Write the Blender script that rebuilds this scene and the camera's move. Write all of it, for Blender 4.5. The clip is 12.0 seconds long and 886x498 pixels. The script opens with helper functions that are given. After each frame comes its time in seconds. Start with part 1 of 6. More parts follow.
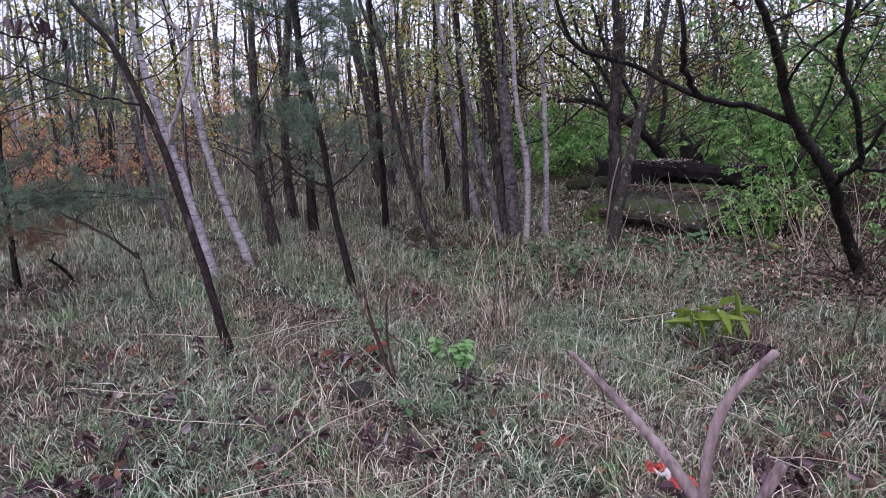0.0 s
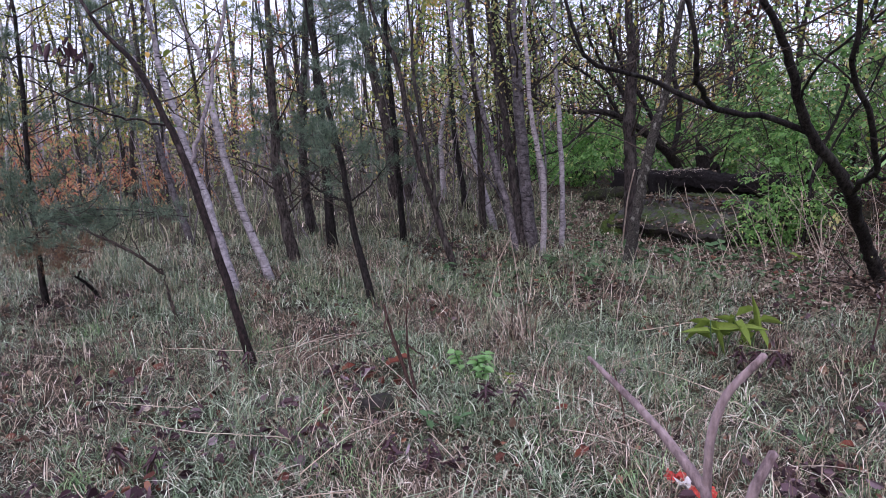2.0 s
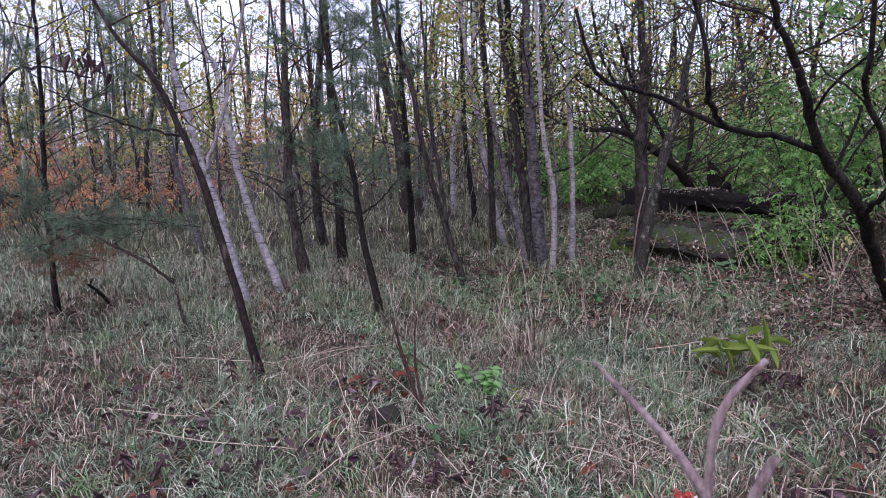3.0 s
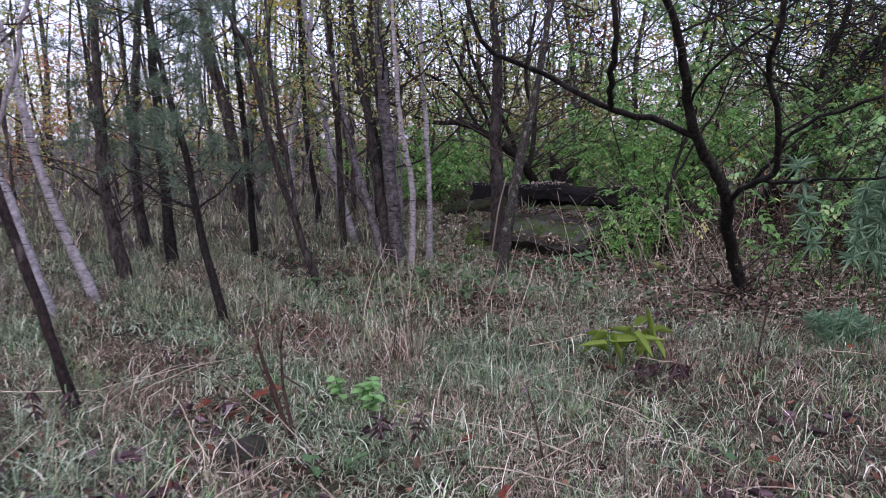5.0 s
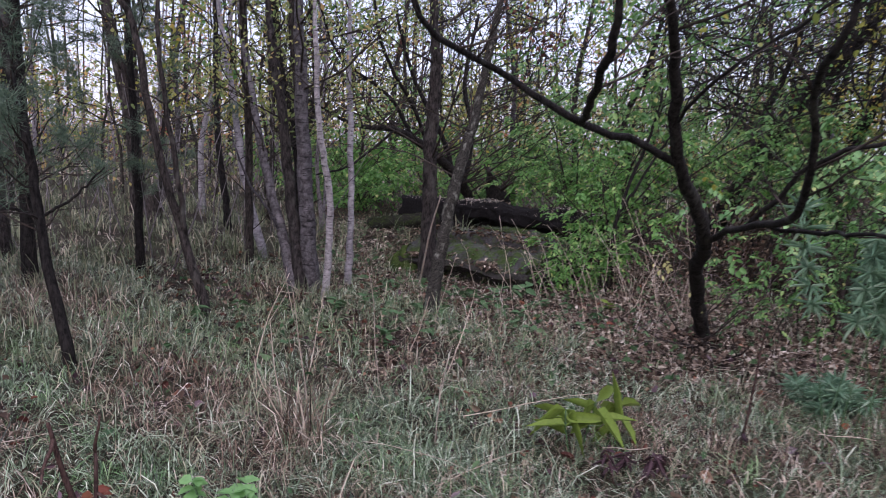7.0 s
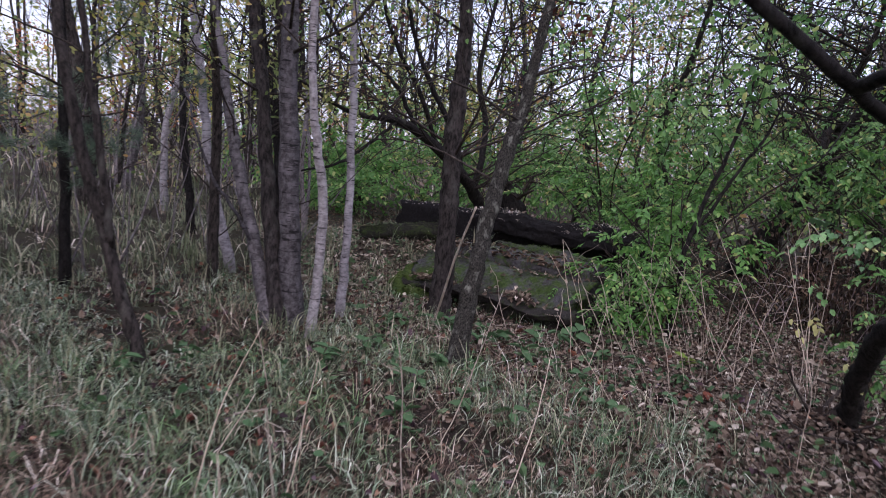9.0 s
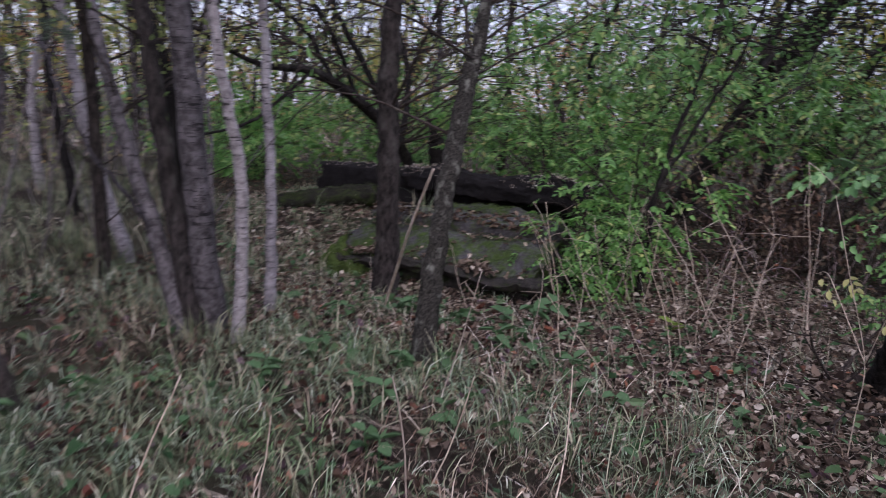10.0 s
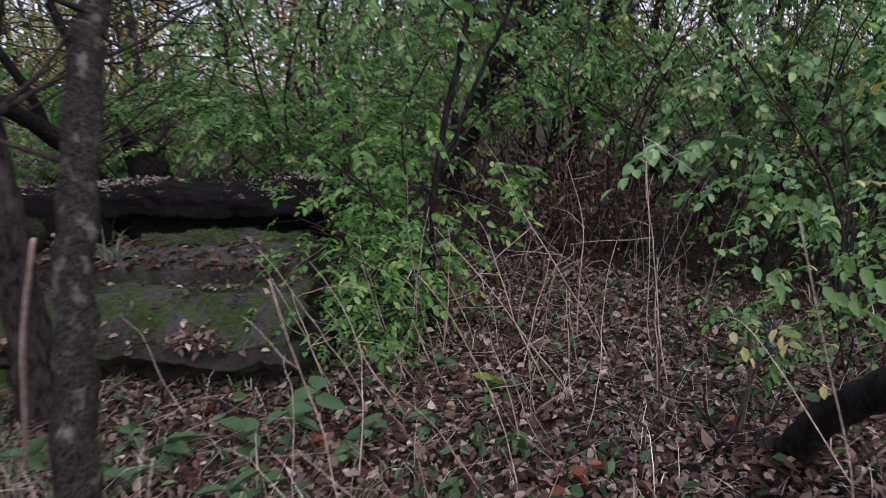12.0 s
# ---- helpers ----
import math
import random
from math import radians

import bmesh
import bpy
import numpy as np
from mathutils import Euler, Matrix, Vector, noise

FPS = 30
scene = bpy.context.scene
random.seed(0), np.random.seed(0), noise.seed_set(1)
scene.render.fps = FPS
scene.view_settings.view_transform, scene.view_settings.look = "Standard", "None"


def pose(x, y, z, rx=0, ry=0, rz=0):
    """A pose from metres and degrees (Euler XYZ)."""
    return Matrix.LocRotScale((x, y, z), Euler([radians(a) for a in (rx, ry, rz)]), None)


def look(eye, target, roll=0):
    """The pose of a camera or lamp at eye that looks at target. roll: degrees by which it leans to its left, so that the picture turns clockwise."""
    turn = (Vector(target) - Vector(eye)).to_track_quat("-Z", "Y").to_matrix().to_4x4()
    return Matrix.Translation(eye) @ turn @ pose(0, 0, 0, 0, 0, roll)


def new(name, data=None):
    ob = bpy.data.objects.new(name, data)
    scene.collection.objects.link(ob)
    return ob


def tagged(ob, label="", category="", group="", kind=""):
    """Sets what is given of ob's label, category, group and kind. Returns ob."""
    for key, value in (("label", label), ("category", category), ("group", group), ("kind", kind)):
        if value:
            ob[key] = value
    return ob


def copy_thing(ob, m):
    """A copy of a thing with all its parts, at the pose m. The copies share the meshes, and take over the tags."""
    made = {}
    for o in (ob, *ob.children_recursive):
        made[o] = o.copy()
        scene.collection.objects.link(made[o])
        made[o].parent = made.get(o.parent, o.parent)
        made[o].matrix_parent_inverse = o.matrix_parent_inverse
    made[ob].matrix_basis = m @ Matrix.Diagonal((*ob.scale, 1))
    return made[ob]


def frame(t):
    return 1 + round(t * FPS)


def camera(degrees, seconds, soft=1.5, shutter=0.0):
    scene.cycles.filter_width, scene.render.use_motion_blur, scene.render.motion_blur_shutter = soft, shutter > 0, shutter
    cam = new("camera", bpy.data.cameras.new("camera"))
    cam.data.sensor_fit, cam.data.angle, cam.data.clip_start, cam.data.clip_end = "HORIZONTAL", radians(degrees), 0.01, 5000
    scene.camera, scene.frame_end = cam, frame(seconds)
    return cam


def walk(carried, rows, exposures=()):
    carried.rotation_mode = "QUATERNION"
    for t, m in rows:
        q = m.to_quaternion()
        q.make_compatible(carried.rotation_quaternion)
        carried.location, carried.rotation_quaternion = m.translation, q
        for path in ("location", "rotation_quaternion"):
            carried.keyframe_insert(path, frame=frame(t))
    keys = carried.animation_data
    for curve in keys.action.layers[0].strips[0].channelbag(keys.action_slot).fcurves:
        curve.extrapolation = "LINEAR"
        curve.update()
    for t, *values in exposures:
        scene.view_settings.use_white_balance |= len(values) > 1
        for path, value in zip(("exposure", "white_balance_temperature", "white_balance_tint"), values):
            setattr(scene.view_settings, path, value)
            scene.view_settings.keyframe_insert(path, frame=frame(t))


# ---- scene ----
cam = camera(66.4, 12.0, 0.95, 0.5)
METRES, EYE, TILT, LEAN, TURN = 5.6, 1.5, -11.6, 1.0, 0.0
ROWS = [
    (0.0, 0.0003, -0.0008, -0.0008, -0.03, -0.13, 0.08),
    (0.5, -0.0011, -0.0041, 0.0013, 0.37, 0.10, -0.11),
    (1.0, -0.0017, -0.0089, 0.0010, 0.76, 0.35, 0.03),
    (1.5, -0.0000, -0.0115, 0.0019, 1.07, 0.50, 0.38),
    (2.0, -0.0017, -0.0115, 0.0002, 1.35, 0.90, 0.76),
    (2.5, 0.0015, -0.0139, -0.0002, 1.96, 0.97, 0.22),
    (3.0, -0.0016, -0.0134, -0.0012, 2.14, 2.20, -0.28),
    (3.5, -0.0231, 0.0034, -0.0095, -1.64, 0.90, 1.26),
    (3.7, -0.0364, 0.0104, -0.0131, -4.57, 1.47, 2.22),
    (5.3, -0.0377, 0.1115, -0.0000, -13.63, 2.10, 1.70),
    (5.5, -0.0414, 0.1286, 0.0072, -15.48, 1.76, 2.04),
    (6.0, -0.0409, 0.1600, 0.0218, -20.70, 1.19, 2.70),
    (6.5, -0.0189, 0.2009, 0.0253, -21.33, 2.49, 2.09),
    (7.0, 0.0070, 0.2473, 0.0320, -18.11, 2.65, -0.70),
    (7.2, 0.0082, 0.2666, 0.0340, -17.24, 1.92, 0.17),
    (8.8, 0.0192, 0.4981, 0.0619, -20.41, 1.33, -1.28),
    (9.0, 0.0318, 0.5261, 0.0713, -20.22, 3.00, -2.98),
    (9.5, 0.0399, 0.5828, 0.0788, -22.02, -0.76, -2.50),
    (10.0, 0.0415, 0.6633, 0.0947, -27.58, -0.89, 1.41),
    (10.5, 0.0479, 0.7163, 0.1219, -37.61, -1.90, 4.94),
    (11.0, 0.0889, 0.7670, 0.1263, -41.95, -4.17, 5.37),
    (11.5, 0.1499, 0.8146, 0.1401, -45.43, -3.12, 7.48),
    (12.0, 0.2152, 0.8639, 0.1480, -47.72, -5.27, 9.92),
]
walk(cam, [(t, pose(0, 0, EYE, TILT, LEAN, TURN) @ pose(METRES * x, METRES * y, METRES * z, 90 + pitch, roll, yaw)) for t, x, y, z, yaw, pitch, roll in ROWS], [(0.0, 0.885, 5750, 28), (3.5, 0.88, 5750, 28), (7.0, 0.79, 5850, 25), (9.0, 0.71, 5800, 25), (10.5, 0.625, 5850, 26), (11.5, 0.64, 5950, 28), (12.0, 0.585, 5950, 28)])


# ---- light: a bright overcast evening sky ----
world = bpy.data.worlds.new("overcast_sky")
scene.world = world
world.use_nodes = True
wn, wl = world.node_tree.nodes, world.node_tree.links
wn.clear()
sky = wn.new("ShaderNodeTexSky")
sky.sky_type, sky.sun_disc = "NISHITA", False
sky.sun_elevation, sky.sun_rotation = radians(32), radians(200)
sky.dust_density, sky.air_density = 3.0, 1.0
bg_clear, bg_cloud, both, wout = (wn.new("ShaderNodeBackground"), wn.new("ShaderNodeBackground"), wn.new("ShaderNodeAddShader"), wn.new("ShaderNodeOutputWorld"))
bg_clear.inputs["Strength"].default_value = 0.06
wl.new(sky.outputs["Color"], bg_clear.inputs["Color"])
bg_cloud.inputs["Color"].default_value = (0.93, 0.92, 1.0, 1)
bg_cloud.inputs["Strength"].default_value = 0.5
wl.new(bg_clear.outputs[0], both.inputs[0])
wl.new(bg_cloud.outputs[0], both.inputs[1])
wl.new(both.outputs[0], wout.inputs["Surface"])
sun_data = bpy.data.lights.new("sun", "SUN")
sun_data.energy, sun_data.angle, sun_data.color = 1.5, radians(75), (1.0, 0.97, 0.94)
sun = new("sun", sun_data)
sun.matrix_world = look((0, 0, 20), (1.5, 4.5, 0))

RNG = np.random.default_rng(7)


# ---- materials ----
def material(name):
    m = bpy.data.materials.new(name)
    m.use_nodes = True
    nt = m.node_tree
    nt.nodes["Principled BSDF"].inputs["Specular IOR Level"].default_value = 0.12
    return m, nt.nodes, nt.links, nt.nodes["Principled BSDF"]


def ramp(nodes, stops):
    r = nodes.new("ShaderNodeValToRGB")
    while len(r.color_ramp.elements) < len(stops):
        r.color_ramp.elements.new(0.5)
    for e, (p, c) in zip(r.color_ramp.elements, stops):
        e.position, e.color = p, (*c, 1)
    return r


def noise_node(nodes, links, scale, detail=5.0, stretch=(1, 1, 1), rough=0.6):
    co, mp, nz = nodes.new("ShaderNodeTexCoord"), nodes.new("ShaderNodeMapping"), nodes.new("ShaderNodeTexNoise")
    mp.inputs["Scale"].default_value = stretch
    links.new(co.outputs["Object"], mp.inputs["Vector"])
    links.new(mp.outputs["Vector"], nz.inputs["Vector"])
    nz.inputs["Scale"].default_value, nz.inputs["Detail"].default_value, nz.inputs["Roughness"].default_value = scale, detail, rough
    return nz


def mix_colour(nodes, links, fac, a, b):
    mx = nodes.new("ShaderNodeMix")
    mx.data_type = "RGBA"
    for sock, val in ((mx.inputs[0], fac), (mx.inputs[6], a), (mx.inputs[7], b)):
        if isinstance(val, (int, float)):
            sock.default_value = val
        elif isinstance(val, tuple):
            sock.default_value = (*val, 1)
        else:
            links.new(val, sock)
    return mx.outputs[2]


def bump(nodes, links, shader, height, strength, distance):
    b = nodes.new("ShaderNodeBump")
    b.inputs["Strength"].default_value, b.inputs["Distance"].default_value = strength, distance
    links.new(height, b.inputs["Height"])
    links.new(b.outputs["Normal"], shader.inputs["Normal"])


def leaf_material(name, stops, rough=0.55, through_light=0.3, vein=60.0, gloss=0.15):
    """Leaves, blades and needles: one colour a piece out of a ramp, light shining through."""
    m, nodes, links, p = material(name)
    geo = nodes.new("ShaderNodeNewGeometry")
    r = ramp(nodes, stops)
    links.new(geo.outputs["Random Per Island"], r.inputs["Fac"])
    nz = noise_node(nodes, links, vein, 3)
    dark = mix_colour(nodes, links, nz.outputs["Fac"], (0.72, 0.72, 0.72), (1.2, 1.2, 1.2))
    mul = nodes.new("ShaderNodeMix")
    mul.data_type, mul.blend_type = "RGBA", "MULTIPLY"
    mul.inputs[0].default_value = 1.0
    links.new(r.outputs["Color"], mul.inputs[6])
    links.new(dark, mul.inputs[7])
    links.new(mul.outputs[2], p.inputs["Base Color"])
    p.inputs["Roughness"].default_value = rough
    p.inputs["Specular IOR Level"].default_value = gloss
    tr, ms, out = nodes.new("ShaderNodeBsdfTranslucent"), nodes.new("ShaderNodeMixShader"), nodes["Material Output"]
    links.new(mul.outputs[2], tr.inputs["Color"])
    ms.inputs[0].default_value = through_light
    links.new(p.outputs[0], ms.inputs[1])
    links.new(tr.outputs[0], ms.inputs[2])
    links.new(ms.outputs[0], out.inputs["Surface"])
    return m


def bark_material(name, dark, light, patch, patch_amount=0.5, scale=9.0, stretch=(1, 1, 0.25), rough=0.9, relief=0.6, lines=0.0, mark=None):
    """Bark: fissures along the stem, patches of lichen, and cross lines for birch."""
    m, nodes, links, p = material(name)
    fine = noise_node(nodes, links, scale * 4, 6, stretch, 0.7)
    broad = noise_node(nodes, links, scale * 0.7, 4, (1, 1, 0.6))
    r1 = ramp(nodes, [(0.38, dark), (0.62, light)])
    links.new(fine.outputs["Fac"], r1.inputs["Fac"])
    r2 = ramp(nodes, [(0.62 - 0.25 * patch_amount, (0, 0, 0)), (0.83 - 0.25 * patch_amount, (1, 1, 1))])
    links.new(broad.outputs["Fac"], r2.inputs["Fac"])
    col = mix_colour(nodes, links, r2.outputs["Color"], r1.outputs["Color"], patch)
    height = fine.outputs["Fac"]
    if lines:
        cross = noise_node(nodes, links, 15, 5, (0.5, 0.5, 4.0), 0.75)
        r3 = ramp(nodes, [(0.555, (0, 0, 0)), (0.62, (lines, lines, lines))])
        links.new(cross.outputs["Fac"], r3.inputs["Fac"])
        col = mix_colour(nodes, links, r3.outputs["Color"], col, mark)
        height = cross.outputs["Fac"]
    oi = nodes.new("ShaderNodeObjectInfo")
    tone = mix_colour(nodes, links, oi.outputs["Random"], (0.75, 0.75, 0.78), (1.15, 1.12, 1.08))
    mul = nodes.new("ShaderNodeMix")
    mul.data_type, mul.blend_type = "RGBA", "MULTIPLY"
    mul.inputs[0].default_value = 1.0
    links.new(col, mul.inputs[6])
    links.new(tone, mul.inputs[7])
    links.new(mul.outputs[2], p.inputs["Base Color"])
    p.inputs["Roughness"].default_value = rough
    bump(nodes, links, p, height, relief, 0.012)
    return m


BARK_DARK = bark_material("dark_wet_bark", (0.003, 0.0028, 0.0027), (0.026, 0.023, 0.022), (0.06, 0.062, 0.052), 0.16, 14, (1, 1, 0.35), 0.85, 1.0)
BARK_BROWN = bark_material("brown_bark", (0.008, 0.007, 0.0065), (0.062, 0.053, 0.05), (0.115, 0.11, 0.10), 0.3, 12, (1, 1, 0.3), 0.9, 1.0)
BARK_GREY = bark_material("grey_banded_bark", (0.03, 0.027, 0.029), (0.12, 0.112, 0.12), (0.21, 0.195, 0.212), 0.3, 7, (1, 1, 0.8), 0.75, 0.6, 0.95, (0.012, 0.011, 0.012))
BARK_BIRCH = bark_material("white_birch_bark", (0.15, 0.14, 0.152), (0.34, 0.325, 0.35), (0.46, 0.445, 0.475), 0.45, 6, (1, 1, 1.2), 0.65, 0.4, 0.95, (0.025, 0.022, 0.024))
BARK_LILAC = bark_material("pale_grey_twig_bark", (0.09, 0.08, 0.085), (0.24, 0.22, 0.235), (0.34, 0.315, 0.335), 0.4, 16, (1, 1, 0.5), 0.8, 0.3)
BARK_LICHEN = bark_material("lichen_bark", (0.004, 0.0036, 0.0032), (0.055, 0.052, 0.047), (0.21, 0.218, 0.195), 0.28, 34, (1, 1, 0.6), 0.9, 1.0)
BARK_TWIG = bark_material("twig_bark", (0.016, 0.013, 0.012), (0.06, 0.048, 0.042), (0.09, 0.08, 0.07), 0.3, 20)
BARK_SAPLING = bark_material("purple_brown_sapling_bark", (0.004, 0.003, 0.003), (0.034, 0.024, 0.023), (0.14, 0.115, 0.115), 0.22, 14, (1, 1, 0.5), 0.7, 0.7)
BARK_PALE = bark_material("pale_peeled_twig", (0.10, 0.075, 0.08), (0.27, 0.215, 0.225), (0.33, 0.28, 0.285), 0.5, 30, (1, 1, 0.3), 0.75, 0.5)
STALK_DRY = bark_material("dry_straw_stalk", (0.28, 0.22, 0.17), (0.56, 0.48, 0.40), (0.64, 0.57, 0.49), 0.4, 30)
STALK_DARK = bark_material("dark_weed_stalk", (0.03, 0.018, 0.016), (0.10, 0.06, 0.05), (0.12, 0.08, 0.07), 0.3, 30)

LEAF_GREEN = leaf_material("bush_leaf", [(0, (0.05, 0.125, 0.033)), (0.4, (0.10, 0.232, 0.062)), (0.82, (0.20, 0.37, 0.105)), (0.95, (0.35, 0.47, 0.15)), (1, (0.62, 0.60, 0.22))], 0.42, 0.5, 60, 0.45)
LEAF_LIGHT = leaf_material("light_green_leaf", [(0, (0.075, 0.19, 0.06)), (0.5, (0.18, 0.36, 0.125)), (0.85, (0.30, 0.50, 0.20)), (1, (0.58, 0.60, 0.24))], 0.4, 0.45, 60, 0.4)
LEAF_FRESH = leaf_material("fresh_green_leaf", [(0, (0.07, 0.18, 0.035)), (0.45, (0.115, 0.275, 0.06)), (0.85, (0.215, 0.42, 0.105)), (0.97, (0.35, 0.49, 0.15)), (1, (0.60, 0.60, 0.22))], 0.42, 0.5, 60, 0.4)
LEAF_YELLOW = leaf_material("yellow_green_leaf", [(0, (0.15, 0.20, 0.045)), (0.5, (0.28, 0.30, 0.06)), (0.85, (0.42, 0.36, 0.075)), (1, (0.50, 0.32, 0.08))], 0.5, 0.5)
LEAF_ORANGE = leaf_material("orange_red_leaf", [(0, (0.26, 0.07, 0.055)), (0.4, (0.44, 0.19, 0.10)), (0.8, (0.52, 0.31, 0.15)), (1, (0.36, 0.28, 0.14))], 0.55, 0.45)
LEAF_MIXED = leaf_material("autumn_crown_leaf", [(0, (0.12, 0.18, 0.065)), (0.5, (0.24, 0.29, 0.10)), (0.85, (0.40, 0.39, 0.14)), (1, (0.48, 0.30, 0.12))], 0.5, 0.5)
LEAF_PALE = leaf_material("pale_yellow_leaf", [(0, (0.40, 0.42, 0.14)), (1, (0.62, 0.58, 0.28))], 0.5, 0.3)
LEAF_MILK = leaf_material("yellow_green_broad_leaf", [(0, (0.09, 0.15, 0.03)), (0.6, (0.165, 0.235, 0.042)), (0.9, (0.29, 0.31, 0.07)), (1, (0.55, 0.50, 0.2))], 0.45, 0.35)
NEEDLE = leaf_material("pine_needle", [(0, (0.04, 0.075, 0.048)), (0.7, (0.11, 0.16, 0.11)), (1, (0.22, 0.27, 0.19))], 0.5, 0.2)
NEEDLE_DRY = leaf_material("brown_pine_needle", [(0, (0.10, 0.055, 0.035)), (1, (0.20, 0.12, 0.07))], 0.7, 0.15)
FEATHER = leaf_material("blue_green_feathery_leaf", [(0, (0.14, 0.25, 0.16)), (0.7, (0.23, 0.36, 0.235)), (1, (0.40, 0.52, 0.39))], 0.5, 0.25)
GRASS_GREEN = leaf_material("green_grass_blade", [(0, (0.012, 0.024, 0.009)), (0.35, (0.056, 0.10, 0.041)), (0.64, (0.165, 0.245, 0.135)), (0.87, (0.35, 0.43, 0.295)), (1, (0.70, 0.73, 0.60))], 0.38, 0.15, 25, 0.6)
GRASS_FRESH = leaf_material("fresh_grass_blade", [(0, (0.025, 0.06, 0.016)), (0.5, (0.09, 0.185, 0.06)), (0.85, (0.21, 0.35, 0.14)), (1, (0.42, 0.54, 0.28))], 0.38, 0.2, 25, 0.5)
STRAW = leaf_material("pale_straw_blade", [(0, (0.28, 0.22, 0.165)), (0.6, (0.58, 0.505, 0.42)), (1, (0.84, 0.78, 0.70))], 0.5, 0.1, 25, 0.3)
GRASS_FIELD = leaf_material("olive_grass_blade", [(0, (0.045, 0.058, 0.033)), (0.5, (0.155, 0.192, 0.107)), (0.8, (0.28, 0.29, 0.18)), (1, (0.50, 0.455, 0.335))], 0.5, 0.15, 25, 0.3)
GRASS_DRY = leaf_material("dry_grass_blade", [(0, (0.014, 0.009, 0.007)), (0.35, (0.088, 0.06, 0.041)), (0.64, (0.25, 0.185, 0.13)), (0.86, (0.52, 0.425, 0.335)), (1, (0.85, 0.76, 0.66))], 0.55, 0.1, 25, 0.35)
GRASS_BROWN = leaf_material("brown_grass_blade", [(0, (0.03, 0.017, 0.012)), (0.5, (0.105, 0.064, 0.046)), (0.85, (0.22, 0.15, 0.11)), (1, (0.42, 0.33, 0.25))], 0.6, 0.1, 25, 0.3)
LITTER = leaf_material("dead_leaf", [(0, (0.016, 0.011, 0.009)), (0.35, (0.05, 0.031, 0.022)), (0.65, (0.108, 0.07, 0.05)), (0.88, (0.20, 0.145, 0.106)), (0.97, (0.38, 0.30, 0.22)), (1, (0.30, 0.11, 0.06))], 0.75, 0.1, 40)
LITTER_PALE = leaf_material("pale_dead_leaf", [(0, (0.045, 0.03, 0.025)), (0.45, (0.12, 0.087, 0.066)), (0.8, (0.25, 0.195, 0.152)), (0.96, (0.46, 0.395, 0.325)), (1, (0.62, 0.55, 0.47))], 0.75, 0.1, 40)
LITTER_DARK = leaf_material("dark_purple_dead_leaf", [(0, (0.016, 0.009, 0.011)), (0.55, (0.055, 0.03, 0.037)), (0.85, (0.12, 0.075, 0.09)), (1, (0.26, 0.20, 0.235))], 0.5, 0.05, 40)
LITTER_RUST = leaf_material("rust_brown_dead_leaf", [(0, (0.045, 0.016, 0.012)), (0.5, (0.115, 0.042, 0.03)), (0.85, (0.19, 0.09, 0.06)), (1, (0.32, 0.19, 0.13))], 0.7, 0.1, 40)
LITTER_RED = leaf_material("red_fallen_leaf", [(0, (0.10, 0.028, 0.02)), (0.6, (0.17, 0.055, 0.035)), (1, (0.22, 0.11, 0.055))], 0.55, 0.1, 40)
HERB = leaf_material("low_herb_leaf", [(0, (0.03, 0.068, 0.03)), (0.6, (0.068, 0.128, 0.056)), (1, (0.14, 0.21, 0.10))], 0.5, 0.2)


def ground_material():
    m, nodes, links, p = material("woodland_soil")
    broad, fine = noise_node(nodes, links, 1.3, 6), noise_node(nodes, links, 45, 8, (1, 1, 1), 0.75)
    r1 = ramp(nodes, [(0.3, (0.012, 0.009, 0.007)), (0.55, (0.032, 0.025, 0.019)), (0.75, (0.075, 0.06, 0.045))])
    links.new(fine.outputs["Fac"], r1.inputs["Fac"])
    r2 = ramp(nodes, [(0.42, (0, 0, 0)), (0.62, (0.55, 0.55, 0.55))])
    links.new(broad.outputs["Fac"], r2.inputs["Fac"])
    links.new(mix_colour(nodes, links, r2.outputs["Color"], r1.outputs["Color"], (0.055, 0.06, 0.03)), p.inputs["Base Color"])
    p.inputs["Roughness"].default_value = 0.95
    bump(nodes, links, p, fine.outputs["Fac"], 0.9, 0.03)
    return m


def stone_material(name, a, b, moss_low, moss_high):
    m, nodes, links, p = material(name)
    fine, broad = noise_node(nodes, links, 38, 8, (1, 1, 1), 0.75), noise_node(nodes, links, 7.0, 9, (1, 1, 1), 0.78)
    r1 = ramp(nodes, [(0.32, a), (0.68, b)])
    links.new(fine.outputs["Fac"], r1.inputs["Fac"])
    r2 = ramp(nodes, [(moss_low, (0, 0, 0)), (moss_high, (1, 1, 1))])
    links.new(broad.outputs["Fac"], r2.inputs["Fac"])
    r3 = ramp(nodes, [(0.3, (0.014, 0.026, 0.007)), (0.7, (0.06, 0.092, 0.022))])
    links.new(fine.outputs["Fac"], r3.inputs["Fac"])
    links.new(mix_colour(nodes, links, r2.outputs["Color"], r1.outputs["Color"], r3.outputs["Color"]), p.inputs["Base Color"])
    p.inputs["Roughness"].default_value = 0.92
    bump(nodes, links, p, fine.outputs["Fac"], 0.8, 0.015)
    return m


